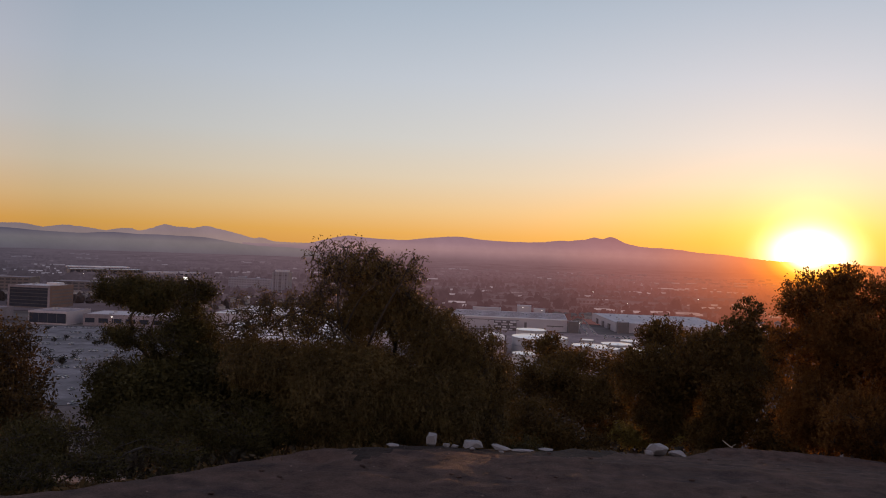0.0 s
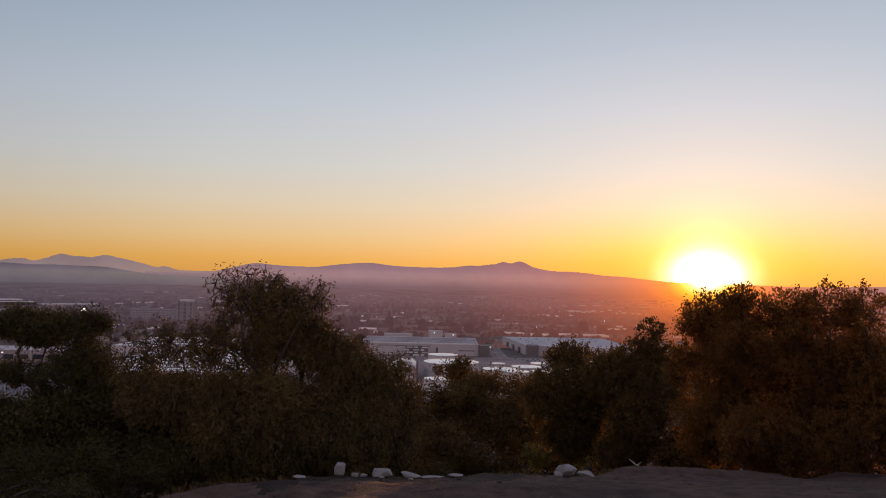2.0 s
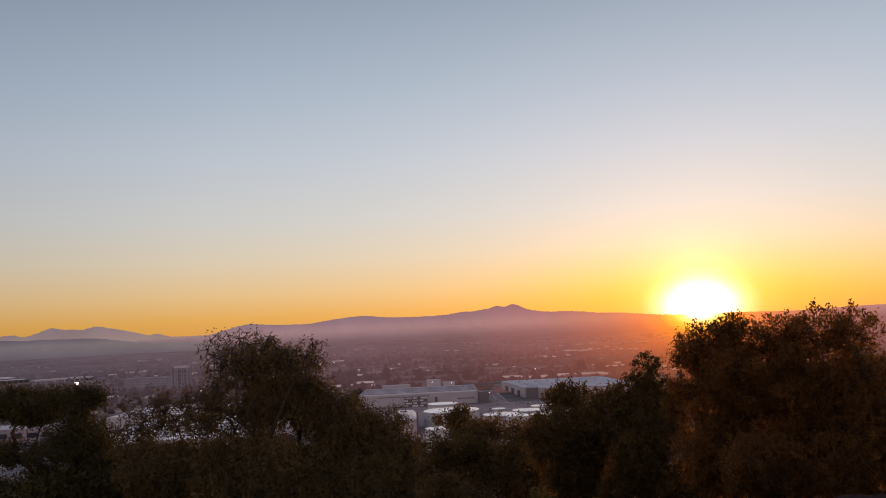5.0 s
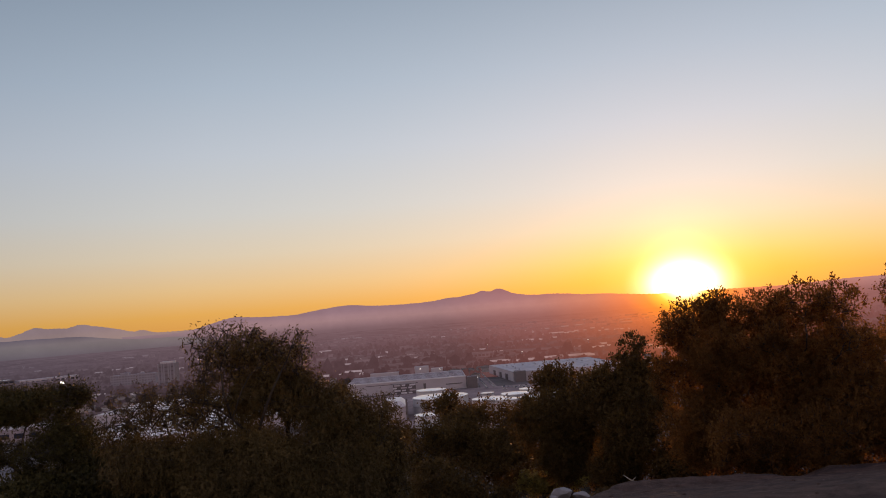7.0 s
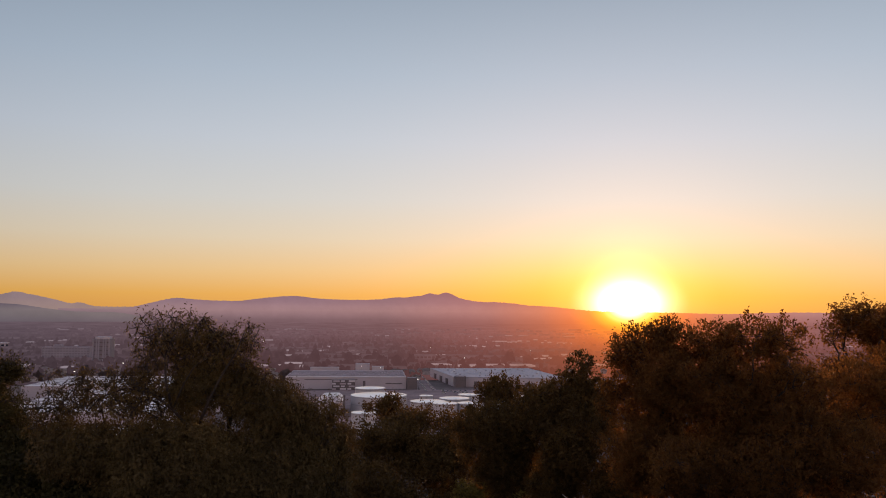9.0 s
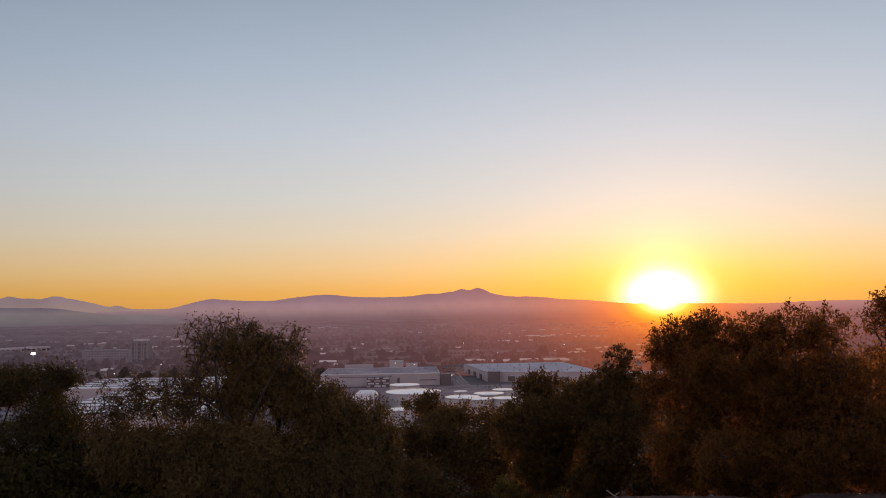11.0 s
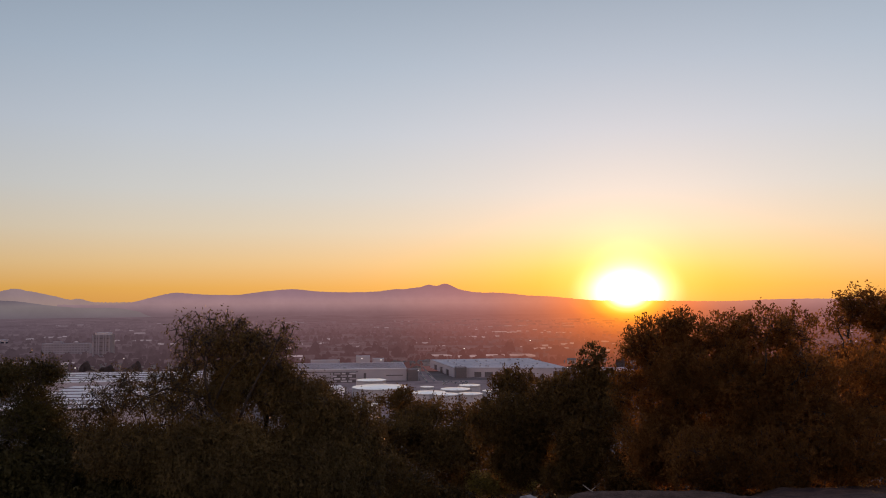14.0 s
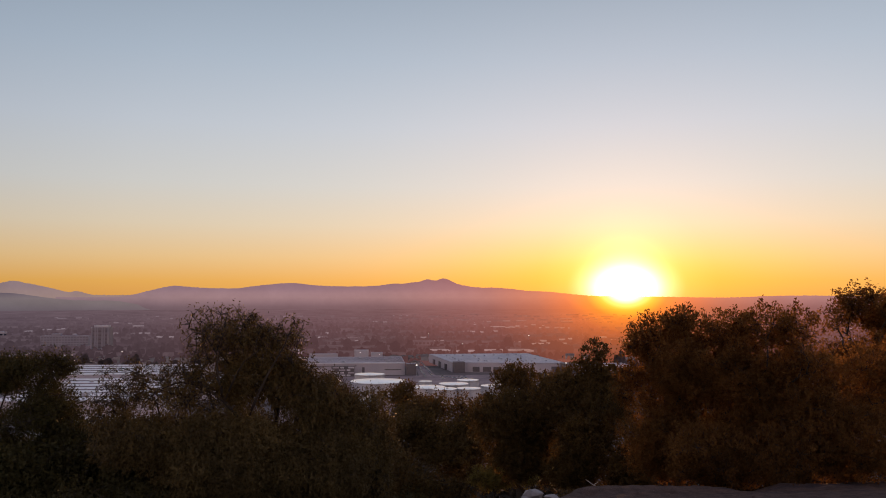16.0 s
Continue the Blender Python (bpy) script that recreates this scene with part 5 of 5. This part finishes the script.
def leafy_wood(name, count, y0, y1, size, leaves, leaf, label, spread, power, test, mat):
    """Many trees too far to count, as clumps of leaves."""
    rg = np.random.default_rng(count)
    all_p = []
    for k in range(count):
        y = y0 + (y1 - y0) * rng.random() ** power
        x = y * math.tan(radians(rng.uniform(-spread, spread)))
        if test and not free(x, y):
            continue
        z = hill(x, y) if y < 400 else Z
        all_p.append(crown_points(leaves, size * rng.uniform(0.5, 1.2), rng.uniform(0.7, 1.2), rg) + np.array([x, y, z]))
    p = np.concatenate(all_p)
    return tagged(leaf_cloud(name, p, rg.normal(size=p.shape), leaf, leaf * 0.6, mat, None, rg), label, "trees", kind="stuff")


leafy_wood("yard_trees", 420, 360, 930, 4.0, 60, 1.5, "scattered dark trees round the yards and car parks", 38, 1.0, True, CLUMP_LEAF)
leafy_wood("slope_trees", 620, 62, 340, 4.6, 130, 1.3, "dark scrub and trees on the lower slope", 45, 0.9, False, CLUMP_LEAF)


# trees between the parked cars
def car_park_tree(radius, tall, seed):
    rg = np.random.default_rng(seed)
    root = empty("car_park_tree", (-300, 500 + seed, Z + 0.25), "small dark round tree between the parked cars", "tree", "car park trees")
    mesh("trunk", *tube([Vector((0, 0, 0)), Vector((0.1, 0, radius * 0.5)), Vector((0, 0.1, radius * tall))], [0.22, 0.17, 0.1], 7), BARK, root)
    p = crown_points(130, radius, tall, rg)
    leaf_cloud("crown", p, rg.normal(size=p.shape), 1.0, 0.65, CLUMP_LEAF, root, rg)
    return root


grown = [car_park_tree(r, tall, k) for k, (r, tall) in enumerate(((2.2, 1.0), (3.0, 0.85), (3.8, 0.8)))]
for k in range(74):
    x, y = rng.uniform(-470, -210), rng.uniform(400, 700)
    copy_thing(rng.choice(grown), pose(x, y, Z + 0.25, 0, 0, rng.uniform(0, 360)))

# ---- stones and small things along the verge ----
def stone(x, y, w, d, h, seed, label, tilt=0.0, name="stone", top=0.0, mat=None, lift=0.36):
    rq = random.Random(seed)
    bm = bmesh.new()
    for k in range(34 if top else 28):
        p = Vector((rq.gauss(0, 1), rq.gauss(0, 1), rq.gauss(0, 1))).normalized()
        p = Vector([math.copysign(abs(c) ** (0.6 if top else 0.85), c) for c in p]) * (rq.uniform(0.8, 1.1) if top else rq.uniform(0.72, 1.2))
        if top and p.z > 0.5:
            p.z = 0.5 + (p.z - 0.5) * (1 - top)
        bm.verts.new((p.x * w / 2, p.y * d / 2, p.z * h / 2))
    bmesh.ops.convex_hull(bm, input=bm.verts)
    bmesh.ops.delete(bm, geom=[v for v in bm.verts if not v.link_faces], context="VERTS")
    bmesh.ops.triangulate(bm, faces=bm.faces[:])
    me = bpy.data.meshes.new(name)
    bm.to_mesh(me)
    bm.free()
    me.materials.append(mat or STONE)
    ob = new(name, me)
    ob.matrix_basis = pose(x, y, land(x, y) + h * lift, 0, tilt, (seed * 37) % 40 - 20)
    return tagged(ob, label, "stone", "stones along the verge")


stone(-2.05, 17.2, 0.25, 0.2, 0.36, 1, "upright blocky white stone on the dark verge", top=0.6, lift=0.48)
stone(-1.72, 17.2, 0.15, 0.1, 0.10, 2, "small white stone on the dark verge", lift=0.6)
stone(-1.56, 17.3, 0.17, 0.1, 0.07, 3, "small flat white stone on the dark verge", lift=0.7)
stone(-1.20, 17.4, 0.50, 0.3, 0.17, 4, "broad white boulder on the dark verge", top=0.5, lift=0.6)
stone(-1.16, 17.0, 0.13, 0.1, 0.06, 5, "tiny pale stone in front of the boulder")
stone(-0.58, 17.3, 0.44, 0.25, 0.11, 6, "flat slanting white stone on the dark verge", tilt=10, lift=0.6)
stone(-0.12, 17.4, 0.46, 0.2, 0.05, 7, "long thin white stone lying flat", lift=0.8)
stone(0.35, 17.5, 0.36, 0.2, 0.06, 8, "long thin pale stone lying flat", lift=0.8)
stone(-2.62, 15.6, 0.28, 0.16, 0.07, 9, "small flat pale stone on the dirt")
stone(-2.55, 17.0, 0.14, 0.1, 0.06, 10, "tiny pale stone on the dark verge", lift=0.7)
stone(3.50, 22.6, 0.56, 0.45, 0.44, 11, "craggy white boulder on the dirt berm")
stone(3.26, 22.5, 0.26, 0.3, 0.18, 14, "low white boulder leaning on the larger one")
stone(3.98, 22.5, 0.48, 0.3, 0.24, 12, "low white boulder on the dirt berm")
stone(-0.55, 16.7, 0.10, 0.08, 0.05, 13, "tiny pale pebble on the dirt")
rs = random.Random(31)
for k in range(60):
    x, y = rs.uniform(-6, 10), rs.uniform(11, 22)
    if y < verge(x) - 0.6:
        s = rs.uniform(0.03, 0.09)
        stone(x, y, s * 1.4, s, s * 0.6, 40 + k, "small brown clod on the dirt", name="clod", mat=DIRT)

# gravel strewn over the track
pv, pf = [], []
for k in range(2600):
    x, y = rs.uniform(-9, 13), rs.uniform(9.5, 27)
    if y > verge(x) - 0.2:
        continue
    s = rs.choice((0.006, 0.009, 0.012, 0.018)) * rs.uniform(0.8, 1.5)
    z, n = land(x, y), len(pv)
    pv += [(x + dx * s * rs.uniform(0.7, 1.4), y + dy * s * rs.uniform(0.7, 1.4), z + dz * s * 0.7) for dx, dy, dz in ((1, 0, 0), (0, 1, 0), (-1, 0, 0), (0, -1, 0), (0, 0, 1), (0, 0, -1))]
    pf += [tuple(i + n for i in q) for q in ((0, 1, 4), (1, 2, 4), (2, 3, 4), (3, 0, 4), (1, 0, 5), (2, 1, 5), (3, 2, 5), (0, 3, 5))]
tagged(mesh("gravel", pv, pf, GRAVEL), "fine grey and brown gravel strewn over the dirt track", "gravel", kind="stuff")

stick = empty("dead_branch", (6.7, 27.4, land(6.7, 27.4) - 0.1), "bleached dead branch leaning on the berm", "branch")
mesh("branch", *tube([Vector((0.15, 0, -0.05)), Vector((0, 0, 0.06)), Vector((-0.18, 0.1, 0.16)), Vector((-0.36, 0.15, 0.30))], [0.018, 0.02, 0.016, 0.009], 7), DEADWOOD, stick, smooth=True)
mesh("side_branch", *tube([Vector((-0.1, 0.05, 0.11)), Vector((-0.04, 0.0, 0.19)), Vector((0.04, 0.0, 0.24))], [0.013, 0.010, 0.006], 6), DEADWOOD, stick, smooth=True)

# low scrub and litter on the slope below the verge
sr = np.random.default_rng(5)
n = 11000
sx = sr.uniform(-32, 32, n)
sy = np.array([verge(x) for x in sx]) + 0.15 + 36 * sr.uniform(0, 1, n) ** 1.8
lump = np.array([noise.noise(Vector((x * 0.5, y * 0.5, 3))) for x, y in zip(sx, sy)])
sz = np.array([land(x, y) for x, y in zip(sx, sy)])
high = np.clip(0.25 + 0.55 * lump, 0.06, 0.8) * np.clip((sy - np.array([verge(x) for x in sx])) / 2.5, 0.15, 1)
at = np.repeat(np.stack([sx, sy, sz], 1), 9, 0) + sr.normal(size=(n * 9, 3)) * np.array([0.14, 0.14, 0.0])
at[:, 2] += np.repeat(high, 9) * sr.uniform(0, 1, n * 9)
scrub_root = leaf_cloud("scrub", at, sr.normal(size=(n * 9, 3)) + np.array([0, 0, 0.9]), 0.17, 0.06, DRY_LEAF, None, sr)
tagged(scrub_root, "low dark scrub and dry litter covering the slope", "scrub", kind="stuff")
